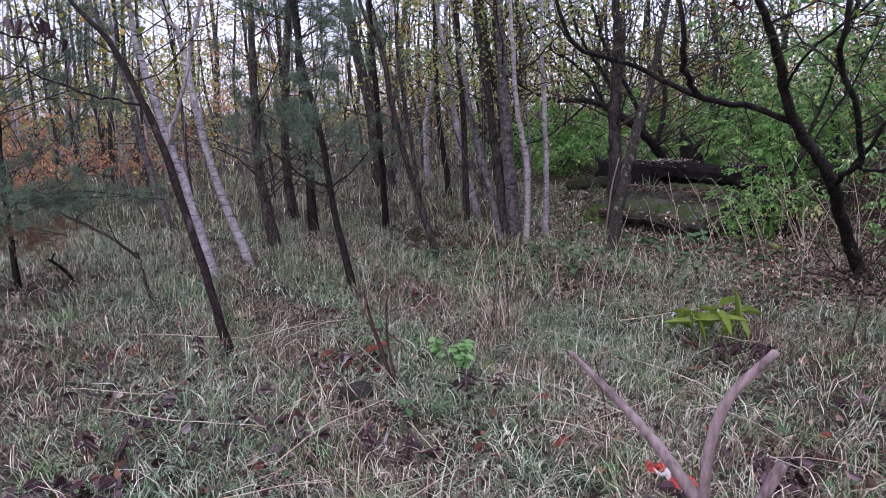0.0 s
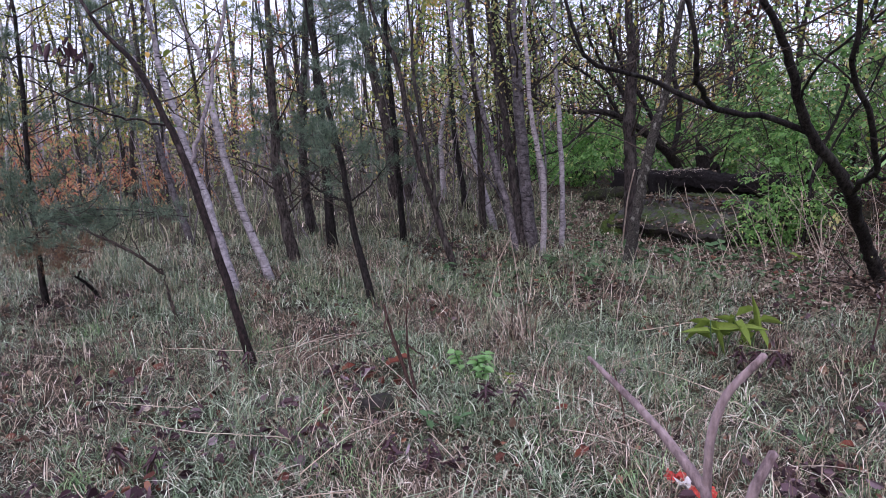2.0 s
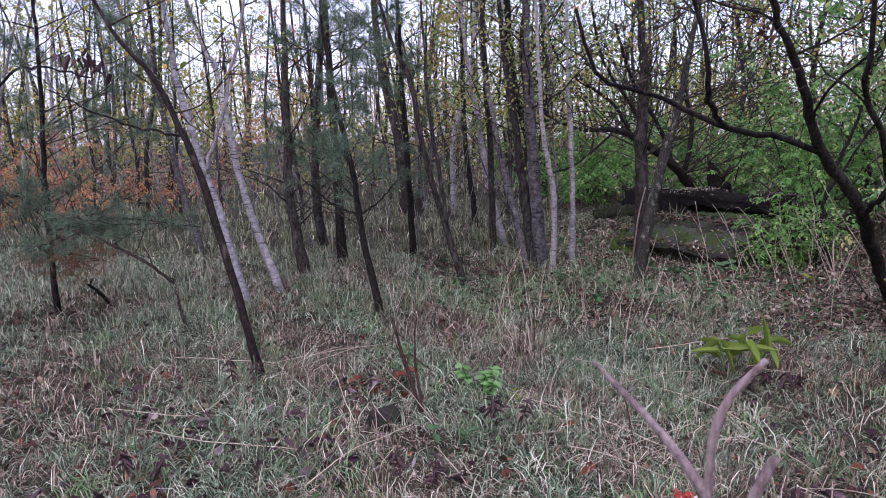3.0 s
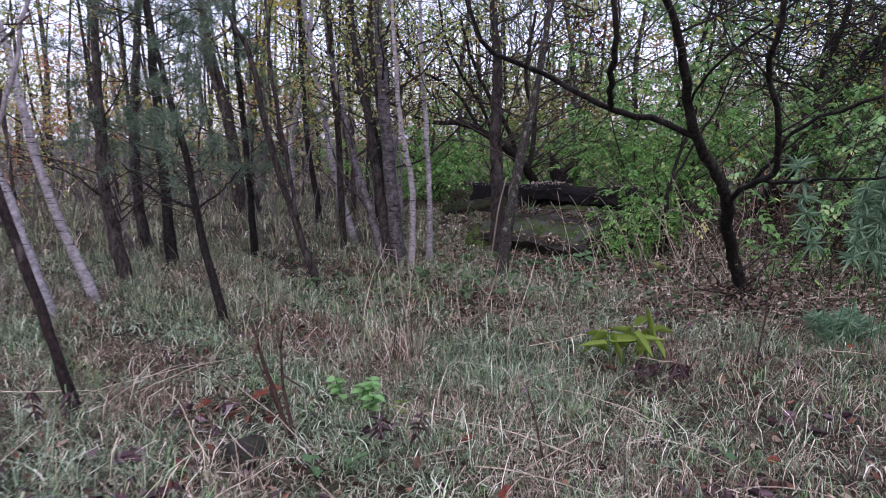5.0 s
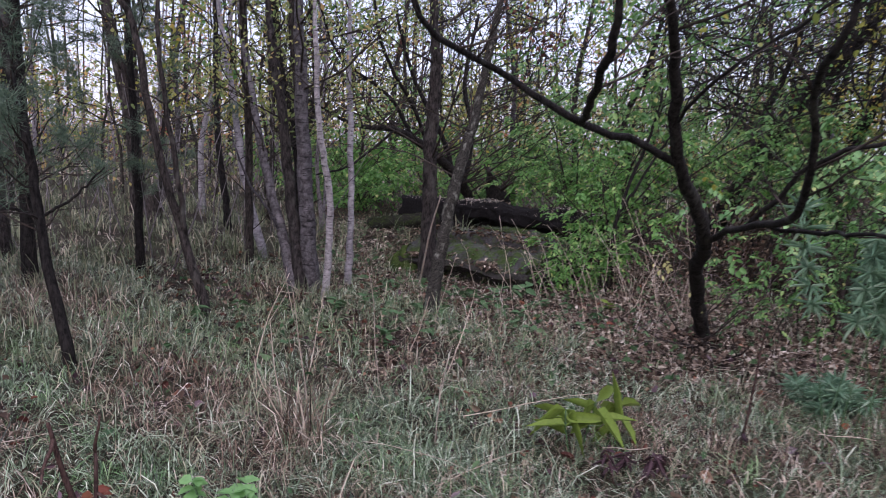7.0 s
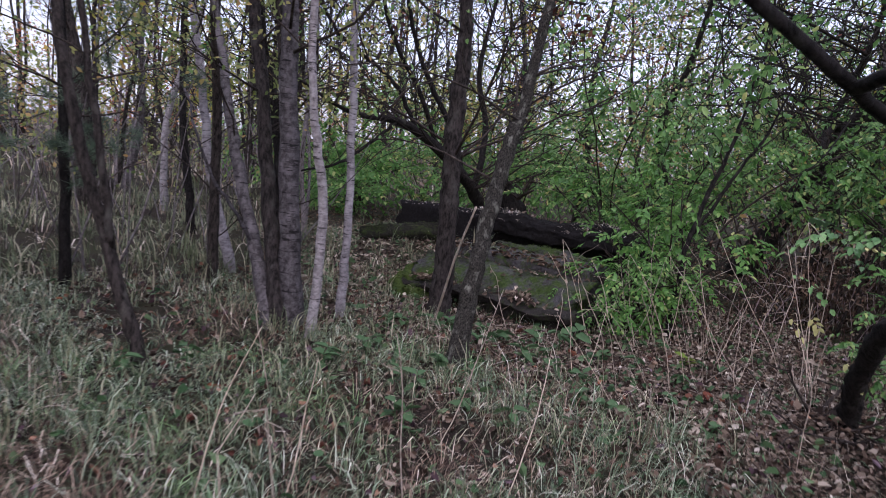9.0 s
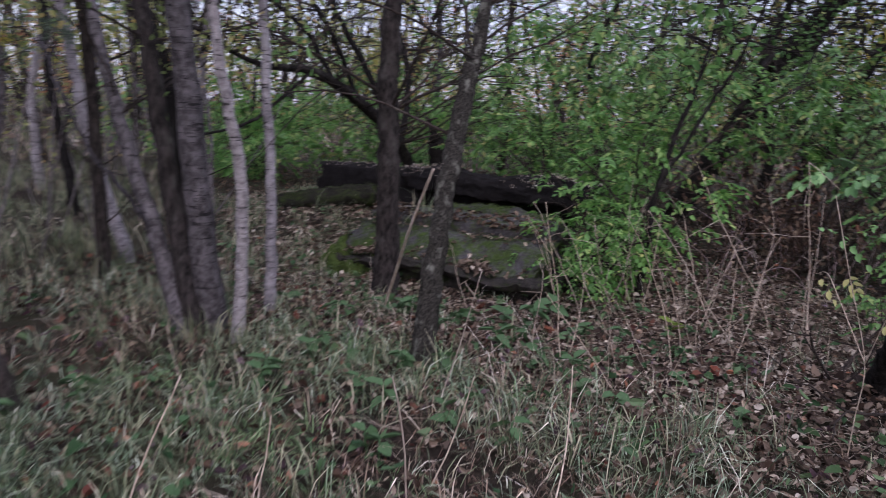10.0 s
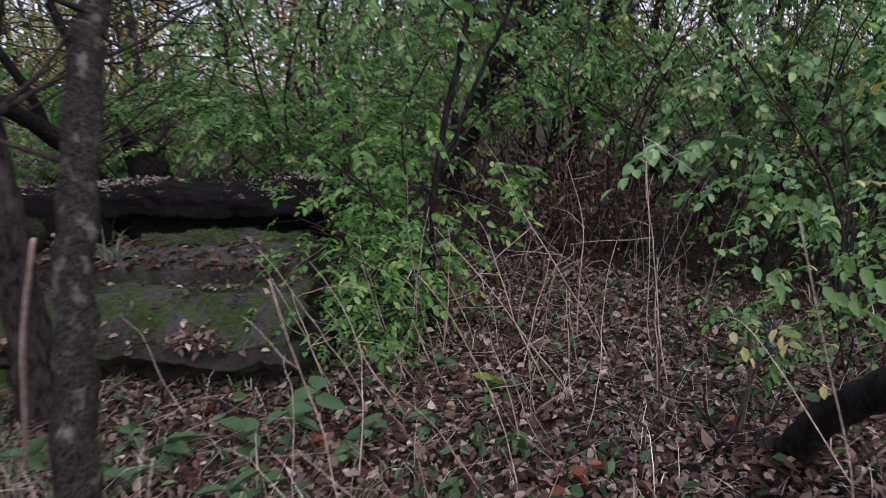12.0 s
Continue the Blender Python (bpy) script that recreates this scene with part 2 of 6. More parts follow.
SOIL = ground_material()
STONE = stone_material("mossy_concrete", (0.012, 0.011, 0.012), (0.095, 0.088, 0.095), 0.42, 0.55)
STONE_DARK = stone_material("dark_concrete", (0.012, 0.011, 0.01), (0.045, 0.04, 0.037), 0.52, 0.66)
STONE_BARE = stone_material("grey_weathered_concrete", (0.026, 0.024, 0.026), (0.11, 0.103, 0.11), 0.5, 0.62)
LOG_BARK = stone_material("rotten_mossy_wood", (0.008, 0.007, 0.0065), (0.04, 0.036, 0.032), 0.5, 0.62)
TIMBER = stone_material("blackened_timber", (0.004, 0.0037, 0.004), (0.02, 0.018, 0.019), 0.66, 0.78)
MOSS = stone_material("moss_cushion", (0.03, 0.042, 0.01), (0.075, 0.10, 0.022), 0.35, 0.55)
MOSS_FUZZ = leaf_material("moss_shoots", [(0, (0.014, 0.026, 0.006)), (0.5, (0.042, 0.07, 0.015)), (1, (0.11, 0.15, 0.035))], 0.8, 0.2, 60)
MOSS_DULL = leaf_material("dull_moss_shoots", [(0, (0.014, 0.02, 0.008)), (0.6, (0.04, 0.052, 0.018)), (1, (0.085, 0.095, 0.035))], 0.8, 0.2, 60)
WRAP_RED = stone_material("faded_red_plastic", (0.40, 0.04, 0.035), (0.62, 0.10, 0.08), 0.9, 0.99)
WRAP_WHITE = stone_material("dirty_white_plastic", (0.45, 0.42, 0.42), (0.72, 0.69, 0.69), 0.85, 0.99)


# ---- geometry ----
def gnd(x, y):
    """The height of the ground: nearly level, with a low mound behind the old foundation."""
    x, y = np.asarray(x, float), np.asarray(y, float)
    h = 0.018 * np.sin(2.1 * x + 0.7 * y) + 0.015 * np.sin(1.3 * y - 2.7 * x + 1) + 0.01 * np.sin(5.3 * x + 4.1 * y)
    h = h + 0.30 * np.exp(-((x - 3.0) ** 2 + (y - 10.7) ** 2) / (2 * 1.0 ** 2))
    h = h + 0.10 * np.exp(-((x - 3.5) ** 2 + (y - 5.4) ** 2) / (2 * 0.42 ** 2))
    return h


def mesh_of(name, verts, faces, smooth=True):
    """A mesh out of vertex and face arrays; faces is a list of arrays of triangles or quads."""
    me = bpy.data.meshes.new(name)
    verts = np.asarray(verts, np.float32).reshape(-1, 3)
    faces = [np.asarray(f, np.int32) for f in faces if len(f)]
    total = sum(f.size for f in faces)
    count = sum(len(f) for f in faces)
    me.vertices.add(len(verts))
    me.vertices.foreach_set("co", verts.ravel())
    me.loops.add(total)
    me.loops.foreach_set("vertex_index", np.concatenate([f.ravel() for f in faces]))
    me.polygons.add(count)
    sizes = np.concatenate([np.full(len(f), f.shape[1], np.int32) for f in faces])
    me.polygons.foreach_set("loop_start", np.concatenate([[0], np.cumsum(sizes)[:-1]]).astype(np.int32))
    me.polygons.foreach_set("use_smooth", np.full(count, smooth))
    me.update(calc_edges=True)
    return me


class Heap:
    """Gathers pieces of geometry for one mesh."""

    def __init__(self):
        self.v, self.f3, self.f4, self.n = [], [], [], 0

    def add(self, verts, tris=(), quads=()):
        if len(tris):
            self.f3.append(np.asarray(tris) + self.n)
        if len(quads):
            self.f4.append(np.asarray(quads) + self.n)
        self.v.append(np.asarray(verts, float).reshape(-1, 3))
        self.n += len(self.v[-1])
        return self

    def mesh(self, name, origin=(0, 0, 0), smooth=True):
        faces = ([np.concatenate(self.f3)] if self.f3 else []) + ([np.concatenate(self.f4)] if self.f4 else [])
        return mesh_of(name, np.concatenate(self.v) - np.asarray(origin), faces, smooth)


def thing(name, at, label, category, group=""):
    ob = new(name)
    ob.location = at
    ob.empty_display_size = 0.1
    return tagged(ob, label, category, group)


def part(name, heap, mat, parent, label="", smooth=True):
    """One mesh object under a thing, from geometry in world places."""
    base = parent.location if parent.parent is None else parent.parent.location
    me = heap.mesh(name, tuple(base), smooth)
    me.materials.append(mat)
    ob = new(name, me)
    ob.parent = parent
    return tagged(ob, label)


def lone(name, heap, mat, at, label, category, group="", kind="", smooth=True):
    me = heap.mesh(name, at, smooth)
    me.materials.append(mat)
    ob = new(name, me)
    ob.location = at
    return tagged(ob, label, category, group, kind)


def curve(points, n):
    """A smooth line of n points through the given ones."""
    p = np.asarray(points, float)
    if len(p) == 2:
        return p[0] + (p[1] - p[0]) * np.linspace(0, 1, n)[:, None]
    q = np.vstack([2 * p[0] - p[1], p, 2 * p[-1] - p[-2]])
    s = np.linspace(0, len(p) - 1 - 1e-6, n)
    i, u = s.astype(int), (s % 1)[:, None]
    a, b, c, d = q[i], q[i + 1], q[i + 2], q[i + 3]
    return 0.5 * (2 * b + (c - a) * u + (2 * a - 5 * b + 4 * c - d) * u * u + (3 * b - a - 3 * c + d) * u ** 3)


def tube(heap, line, radii, sides=8, lumps=0.0):
    """A tapering round stem along a line."""
    line = np.asarray(line, float)
    n = len(line)
    radii = np.interp(np.linspace(0, 1, n), np.linspace(0, 1, len(radii)), radii)
    t = np.gradient(line, axis=0)
    t /= np.linalg.norm(t, axis=1)[:, None] + 1e-9
    ref = np.array([1.0, 0.0, 0.0]) if abs(t[0][0]) < 0.8 else np.array([0.0, 1.0, 0.0])
    u = np.empty_like(t)
    for k in range(n):
        ref = ref - t[k] * (ref @ t[k])
        ref /= np.linalg.norm(ref) + 1e-9
        u[k] = ref
    w = np.cross(t, u)
    a = np.linspace(0, 2 * np.pi, sides, endpoint=False)
    rr = radii[:, None] * (1 + lumps * RNG.normal(size=(n, sides)))
    v = line[:, None] + rr[..., None] * (np.cos(a)[None, :, None] * u[:, None] + np.sin(a)[None, :, None] * w[:, None])
    i, j = np.arange(n - 1)[:, None] * sides, np.arange(sides)[None]
    k = (j + 1) % sides
    quads = np.stack([i + j, i + k, i + sides + k, i + sides + j], -1).reshape(-1, 4)
    verts = np.vstack([v.reshape(-1, 3), line[:1] - t[:1] * radii[0] * 0.3, line[-1:] + t[-1:] * radii[-1] * 0.6])
    c0, c1, last = n * sides, n * sides + 1, (n - 1) * sides
    caps = [(c0, (s + 1) % sides, s) for s in range(sides)] + [(c1, last + s, last + (s + 1) % sides) for s in range(sides)]
    heap.add(verts, caps, quads)
    return line


def wander(start, way, length, n, wobble, lift=0.0):
    """A crooked line from start."""
    way = np.asarray(way, float) / np.linalg.norm(way)
    out, step = [np.asarray(start, float)], length / (n - 1)
    for _ in range(n - 1):
        way = way + RNG.normal(size=3) * wobble + np.array([0, 0, lift])
        way /= np.linalg.norm(way)
        out.append(out[-1] + way * step)
    return np.array(out)


def leaves(heap, at, way, up, length, width, fold=0.25, droop=0.2):
    """Many pointed oval leaves at once: six corners each, folded along the midrib."""
    at, way, up = (np.asarray(a, float).reshape(-1, 3) for a in (at, way, up))
    n = len(at)
    length, width = np.broadcast_to(length, n)[:, None], np.broadcast_to(width, n)[:, None]
    way = way / (np.linalg.norm(way, axis=1)[:, None] + 1e-9)
    side = np.cross(way, up)
    side /= np.linalg.norm(side, axis=1)[:, None] + 1e-9
    nor = np.cross(side, way)
    f, d = width * fold, length * droop
    b = at
    tip = at + way * length - nor * d
    l1 = at + way * length * 0.27 + side * width * 0.48 + nor * f
    l2 = at + way * length * 0.70 + side * width * 0.43 + nor * (f - d * 0.5)
    r1 = at + way * length * 0.27 - side * width * 0.48 + nor * f
    r2 = at + way * length * 0.70 - side * width * 0.43 + nor * (f - d * 0.5)
    v = np.stack([b, l1, l2, tip, r2, r1], 1).reshape(-1, 3)
    k = np.arange(n)[:, None] * 6
    q = np.concatenate([k + np.array([[0, 3, 2, 1]]), k + np.array([[0, 5, 4, 3]])])
    heap.add(v, (), q)


def sprays(heap, at, way, length, leaf, aspect, pairs=4):
    """Compound leaves: a drooping midrib each, with pairs of small leaves along it and one at the tip."""
    n = len(at)
    way = way / (np.linalg.norm(way, axis=1)[:, None] + 1e-9)
    up = np.array([0, 0, 1.0]) + RNG.normal(size=(n, 3)) * 0.3
    side = np.cross(way, up)
    side /= np.linalg.norm(side, axis=1)[:, None] + 1e-9
    length = length * RNG.uniform(0.6, 1.3, n)[:, None]
    size = leaf * RNG.uniform(0.65, 1.3, n)
    for k in range(2 * pairs + 1):
        u = 1.0 if k == 2 * pairs else (0.25 + 0.7 * (k // 2) / pairs)
        pos = at + way * length * u - np.array([0, 0, 0.32]) * length * u * u
        hand = 0.0 if k == 2 * pairs else (1.0 if k % 2 else -1.0)
        leaf_way = way * (0.5 if hand else 1.0) + side * hand * 0.85 + np.array([0, 0, -0.28]) + RNG.normal(size=(n, 3)) * 0.16
        keep = RNG.random(n) < 0.93
        leaves(heap, pos[keep], leaf_way[keep], (up + RNG.normal(size=(n, 3)) * 0.25)[keep], (size * RNG.uniform(0.8, 1.15, n))[keep], (size * aspect)[keep], 0.14, 0.22)


def small_leaves(heap, at, way, up, length, width):
    """Leaves of far trees: one bent diamond each."""
    side = np.cross(way, up)
    side /= np.linalg.norm(side, axis=1)[:, None] + 1e-9
    length = np.broadcast_to(length, len(at))[:, None]
    mid = at + way * length * 0.45
    v = np.stack([at, mid + side * width * 0.5, at + way * length, mid - side * width * 0.5], 1).reshape(-1, 3)
    heap.add(v, (), np.arange(len(v)).reshape(-1, 4))


def blades(heap, x, y, height, width, lean, turn=None, z=None, fine=True):
    """Many grass blades at once: tapering strips that bend over."""
    n = len(x)
    z = gnd(x, y) if z is None else z
    a = RNG.uniform(0, 2 * np.pi, n) if turn is None else turn
    d = np.stack([np.cos(a), np.sin(a), np.zeros(n)], 1)
    s = np.stack([-np.sin(a), np.cos(a), np.zeros(n)], 1) * width[:, None] * 0.5
    b = np.stack([x, y, z - 0.01], 1)
    rings = []
    for u, w in ((0, 0.8), (0.4, 1.0), (0.75, 0.7), (1.0, 0.08)) if fine else ((0, 0.9), (0.55, 1.0), (1.0, 0.08)):
        ang = lean * (0.3 + 0.9 * u * u)
        c = b + d * (height * u * np.sin(ang))[:, None] + np.array([0, 0, 1.0]) * (height * u * np.cos(ang))[:, None]
        c[:, 2] = np.maximum(c[:, 2], b[:, 2] + 0.012)
        rings += [c - s * w, c + s * w]
    v = np.stack(rings, 1).reshape(-1, 3)
    k = np.arange(n)[:, None] * len(rings)
    q = np.concatenate([k + np.array([[i, i + 1, i + 3, i + 2]]) for i in range(0, len(rings) - 2, 2)])
    heap.add(v, (), q)


def ball_ways(n, up=0.0):
    w = RNG.normal(size=(n, 3))
    w[:, 2] += up
    return w / np.linalg.norm(w, axis=1)[:, None]


def twig_set(heap, line, count, length, radius, low=0.25, lift=0.05, subs=2, tips=None, owner=None, bark=None, sides=5, rise=(0.1, 0.9)):
    """Side branches along a stem, each with a few finer ones; the tips are gathered. With an owner each branch is a part of it."""
    for _ in range(count):
        heap = Heap() if owner else heap
        k = int(RNG.uniform(low, 0.97) * (len(line) - 1))
        a = RNG.uniform(0, 2 * np.pi)
        way = np.array([np.cos(a), np.sin(a), RNG.uniform(*rise)])
        size = length * RNG.uniform(0.5, 1.2)
        tw = wander(line[k], way, size, 7 if sides > 3 else 5, 0.14, lift)
        tube(heap, tw, (radius, radius * 0.35), sides)
        if tips is not None:
            tips += [tw[-1], tw[-2], tw[len(tw) // 2 + 1]]
        for _ in range(subs):
            q = tw[RNG.integers(len(tw) // 3, len(tw) - 1)]
            sub = wander(q, way + RNG.normal(size=3) * 0.7, size * 0.5, 5 if sides > 3 else 4, 0.15, lift)
            tube(heap, sub, (radius * 0.5, radius * 0.2), max(sides - 1, 3))
            if tips is not None:
                tips += [sub[-1], sub[-2]]
        if owner:
            part("branch", heap, bark, owner)


def needle_tufts(heap, tips, per, length, width=0.0022):
    """Bundles of fine needles round the given places."""
    tips = np.asarray(tips, float)
    at = np.repeat(tips, per, 0) + RNG.normal(size=(len(tips) * per, 3)) * 0.006
    way = ball_ways(len(at), 0.25) * (length * RNG.uniform(0.7, 1.15, len(at)))[:, None]
    side = np.cross(way, ball_ways(len(at)))
    side *= width / (np.linalg.norm(side, axis=1)[:, None] + 1e-9)
    v = np.stack([at - side, at + side, at + way], 1).reshape(-1, 3)
    heap.add(v, np.arange(len(v)).reshape(-1, 3))


def stem_line(points, height, n, wobble=0.005):
    """The trunk's line: through its bends, then on upwards to its full height."""
    p = [np.asarray(q, float) for q in points]
    way = p[-1] - p[-2]
    way = way / np.linalg.norm(way)
    rest = height - p[-1][2]
    if rest > 0.3:
        way = way * 0.6 + np.array([0, 0, 0.4])
        p.append(p[-1] + way / way[2] * rest * 0.5)
        p.append(p[-1] + np.array([RNG.normal() * 0.1, RNG.normal() * 0.1, rest * 0.5]))
    line = curve(p, n)
    line[1:] += RNG.normal(size=(n - 1, 3)) * np.array([wobble, wobble, 0])
    line[0, 2] = min(line[0, 2], gnd(line[0, 0], line[0, 1]) - 0.05)
    return line


def tree(name, points, radius, height, bark, label, category="tree", twigs=10, twig_length=1.1, low=0.2, crown=None, crown_leaves=700, leaf=0.036, limbs=(), needles=0, group="", twig_bark=None, needle_low=0.0, apart=True, lumps=0.045, rings=34):
    """A tree: trunk through its bends, limbs, side twigs, and a crown of leaves or needles."""
    base = (points[0][0], points[0][1], float(gnd(points[0][0], points[0][1])))
    ob = thing(name, base, label, category, group)
    line = stem_line(points, height, rings)
    h = Heap()
    tube(h, line, (radius * 1.35, radius * 1.06, radius, radius * 0.9, radius * 0.72, radius * 0.5, radius * 0.28, radius * 0.12), 10 if rings < 40 else 16, lumps)
    part("trunk", h, bark, ob)
    for pts, r, *other in limbs:
        h = Heap()
        ln = curve(pts, 18)
        ln[1:-1] += RNG.normal(size=(16, 3)) * 0.006
        tube(h, ln, (r, r * 0.85, r * 0.5), 7, 0.03)
        lb = part("limb", h, other[0] if other else bark, ob)
        if len(pts) > 2:
            twig_set(None, ln, 4, twig_length * 0.6, r * 0.3, 0.4, owner=lb, bark=twig_bark or BARK_TWIG)
    tips = []
    if twigs:
        h = None if apart else Heap()
        twig_set(h, line, twigs, twig_length, max(radius * 0.18, 0.006), low, 0.05, 3 if apart else 2, tips, ob if apart else None, twig_bark or BARK_TWIG, 5 if apart else 3)
        if h:
            tagged(part("branchwork", h, twig_bark or BARK_TWIG, ob), kind="stuff")
    if crown is not None and crown_leaves:
        h = Heap()
        tp = np.array(tips)
        tp = tp[tp[:, 2] > base[2] + 0.2 * height] if len(tp) else tp
        if len(tp):
            tp = tp[RNG.permutation(len(tp))[:max(8, int(len(tp) * 0.4))]]
            at = tp[RNG.integers(0, len(tp), crown_leaves)] + RNG.normal(size=(crown_leaves, 3)) * np.array([0.15, 0.15, 0.09])
            (leaves if apart else small_leaves)(h, at, ball_ways(crown_leaves, -0.4), ball_ways(crown_leaves, 0.8), leaf * RNG.uniform(0.7, 1.3, crown_leaves), leaf * 0.6)
            part("crown", h, crown, ob)
    if needles:
        h = Heap()
        tp = np.array(tips)
        tp = tp[tp[:, 2] > needle_low]
        tp = tp[RNG.integers(0, len(tp), int(needles * 0.8))]
        tp = tp + RNG.normal(size=tp.shape) * 0.03
        needle_tufts(h, tp, 22, 0.095, 0.0017)
        part("needles", h, NEEDLE, ob)
    return ob


def bush(name, x, y, height, spread, stems, count, leaf, mat, label, low=0.25, bark=None, group="", droop=0.5, stout=0.013, aspect=0.62, twiggy=9, fullness=1.25):
    """A shrub: arching stems from one foot, side twigs, and single leaves in sprays."""
    z = float(gnd(x, y))
    ob = thing(name, (x, y, z), label, "bush", group)
    tips = []
    for _ in range(stems):
        a = RNG.uniform(0, 2 * np.pi)
        way = np.array([np.cos(a) * 0.5 * spread / height, np.sin(a) * 0.5 * spread / height, 1.0])
        start = (x + RNG.normal() * 0.12, y + RNG.normal() * 0.12, z - 0.03)
        line = wander(start, way, height * RNG.uniform(0.8, 1.25), 14, 0.09, 0.0)
        outward = np.array([np.cos(a), np.sin(a), -0.35])
        line += outward * (np.linspace(0, 1, 14)[:, None] ** 2) * spread * 0.45
        h = Heap()
        tube(h, line, (stout, stout * 0.7, stout * 0.3), 5)
        twig_set(h, line, twiggy, spread * 0.42, stout * 0.35, low, -0.02, 2, tips, sides=3)
        part("stem", h, bark or BARK_TWIG, ob)
        tips += list(line[int(14 * low):])
    tp = np.array(tips)
    tp = tp[tp[:, 2] > z + low * height * 0.6]
    n = max(8, int(count * fullness) // 9)
    at = tp[RNG.integers(0, len(tp), n)] + RNG.normal(size=(n, 3)) * np.array([0.05, 0.05, 0.03])
    out = at - np.array([x, y, z])
    out[:, 2] = -droop * 0.35 * spread
    h = Heap()
    sprays(h, at, out / spread + RNG.normal(size=(n, 3)) * np.array([0.6, 0.6, 0.3]), leaf * 3.0, leaf * 0.86, aspect * 0.82)
    part("foliage", h, mat, ob)
    return ob


# ---- ground ----
def ground():
    fine = np.concatenate([[-400, -150, -70, -40], np.linspace(-24, 24, 161), [40, 70, 150, 400]])
    gx, gy = np.meshgrid(fine, fine + 8)
    fade = np.clip(1.6 - np.hypot(gx, gy - 8) / 24, 0, 1)
    v = np.stack([gx, gy, gnd(gx, gy) * fade], -1).reshape(-1, 3)
    n = len(fine)
    i, j = np.meshgrid(np.arange(n - 1), np.arange(n - 1))
    a = (j * n + i).ravel()
    h = Heap().add(v, (), np.stack([a, a + 1, a + n + 1, a + n], 1))
    return lone("ground", h, SOIL, (0, 0, 0), "dark woodland soil under grass and fallen leaves", "ground", kind="structure")


ground()


# ---- the nearer trees, in the order in which one passes them ----
RNG = np.random.default_rng(21)
tree("leaning_sapling", [(-1.32, 3.96, 0), (-1.48, 4.05, 0.52), (-1.7, 4.18, 1.24), (-1.81, 4.22, 1.53), (-2.03, 4.3, 1.95), (-2.27, 4.35, 2.21)], 0.024, 3.6, BARK_SAPLING,
     "slender leaning sapling with dark purple-brown bark, forked", twigs=6, twig_length=0.9, low=0.45, crown=LEAF_YELLOW, crown_leaves=60, leaf=0.06,
     limbs=[([(-1.71, 4.2, 1.27), (-1.66, 4.22, 1.42), (-1.6, 4.27, 1.61), (-1.47, 4.38, 2.19), (-1.4, 4.5, 2.8)], 0.015, BARK_LILAC), ([(-1.84, 4.22, 1.55), (-2.2, 4.15, 1.65), (-2.6, 4.1, 1.85)], 0.008)])
tree("birch", [(-2.04, 5.87, 0), (-2.31, 6.03, 0.87), (-2.45, 6.1, 1.27), (-2.67, 6.2, 2.02), (-2.76, 6.3, 2.47)], 0.036, 6.5, BARK_BIRCH, "slim leaning grey-white birch in grass", twigs=10, low=0.35, crown=LEAF_MIXED, group="birches")
tree("birch", [(-1.92, 6.52, 0), (-2.11, 6.6, 0.47), (-2.32, 6.7, 1.13), (-2.45, 6.8, 1.73), (-2.58, 6.9, 2.29), (-2.74, 6.95, 2.62)], 0.037, 7.0, BARK_BIRCH, "leaning white birch with dark cross marks", twigs=10, low=0.35, crown=LEAF_MIXED, group="birches")
tree("birch", [(-3.69, 8.98, 0), (-3.96, 9.1, 0.86), (-4.24, 9.2, 2.21), (-4.61, 9.3, 3.03)], 0.040, 7.0, BARK_GREY, "thin leaning grey tree in the grove", twigs=12, low=0.25, crown=LEAF_MIXED, group="birches")
tree("grove_tree", [(-1.88, 7.34, 0), (-1.98, 7.42, 0.58), (-2.03, 7.46, 0.89), (-2.05, 7.6, 1.81), (-2.07, 7.75, 2.73)], 0.055, 7.5, BARK_BROWN, "dark straight trunk in the grove", twigs=16, low=0.12, crown=LEAF_MIXED, group="grove trees")
tree("grove_tree", [(-2.01, 9.04, 0), (-2.11, 9.15, 0.75), (-2.09, 9.3, 1.87), (-1.99, 9.4, 3.0)], 0.058, 8.0, BARK_BROWN, "dark brown trunk in the grove", twigs=16, low=0.12, crown=LEAF_MIXED, group="grove trees")
tree("young_pine", [(-0.79, 5.58, 0), (-0.91, 5.68, 0.55), (-0.97, 5.74, 0.88), (-1.04, 5.8, 1.35), (-1.17, 5.9, 1.88), (-1.26, 6.0, 2.45)], 0.027, 4.2, BARK_DARK, "young pine with dark trunk and grey-green needles", twigs=26, twig_length=0.75, low=0.22, needles=1000, needle_low=1.05, group="pines",
     limbs=[([(-0.96, 5.74, 0.86), (-1.2, 5.66, 0.98), (-1.42, 5.6, 1.2)], 0.010), ([(-0.96, 5.74, 0.86), (-0.78, 5.7, 0.98), (-0.62, 5.7, 1.16)], 0.009), ([(-0.95, 5.73, 0.84), (-1.15, 5.9, 0.9), (-1.35, 6.0, 0.96)], 0.008)])
tree("young_pine", [(-1.55, 7.9, 0), (-1.58, 7.95, 1.0), (-1.62, 8.0, 2.2)], 0.052, 5.6, BARK_DARK, "young pine with sparse grey-green needles", twigs=30, twig_length=0.9, low=0.22, needles=1700, needle_low=0.6, group="pines")
tree("young_pine", [(-3.75, 5.75, 0), (-3.78, 5.8, 0.9), (-3.74, 5.85, 2.0)], 0.022, 4.4, BARK_DARK, "young pine with low spreading boughs", twigs=22, twig_length=1.1, low=0.14, needles=1300, needle_low=0.45, group="pines")
tree("young_pine", [(-0.75, 8.6, 0), (-0.8, 8.65, 1.2), (-0.85, 8.7, 2.4)], 0.035, 4.8, BARK_DARK, "young pine deeper in the grove", twigs=30, twig_length=0.9, low=0.2, needles=1500, needle_low=0.6, group="pines")
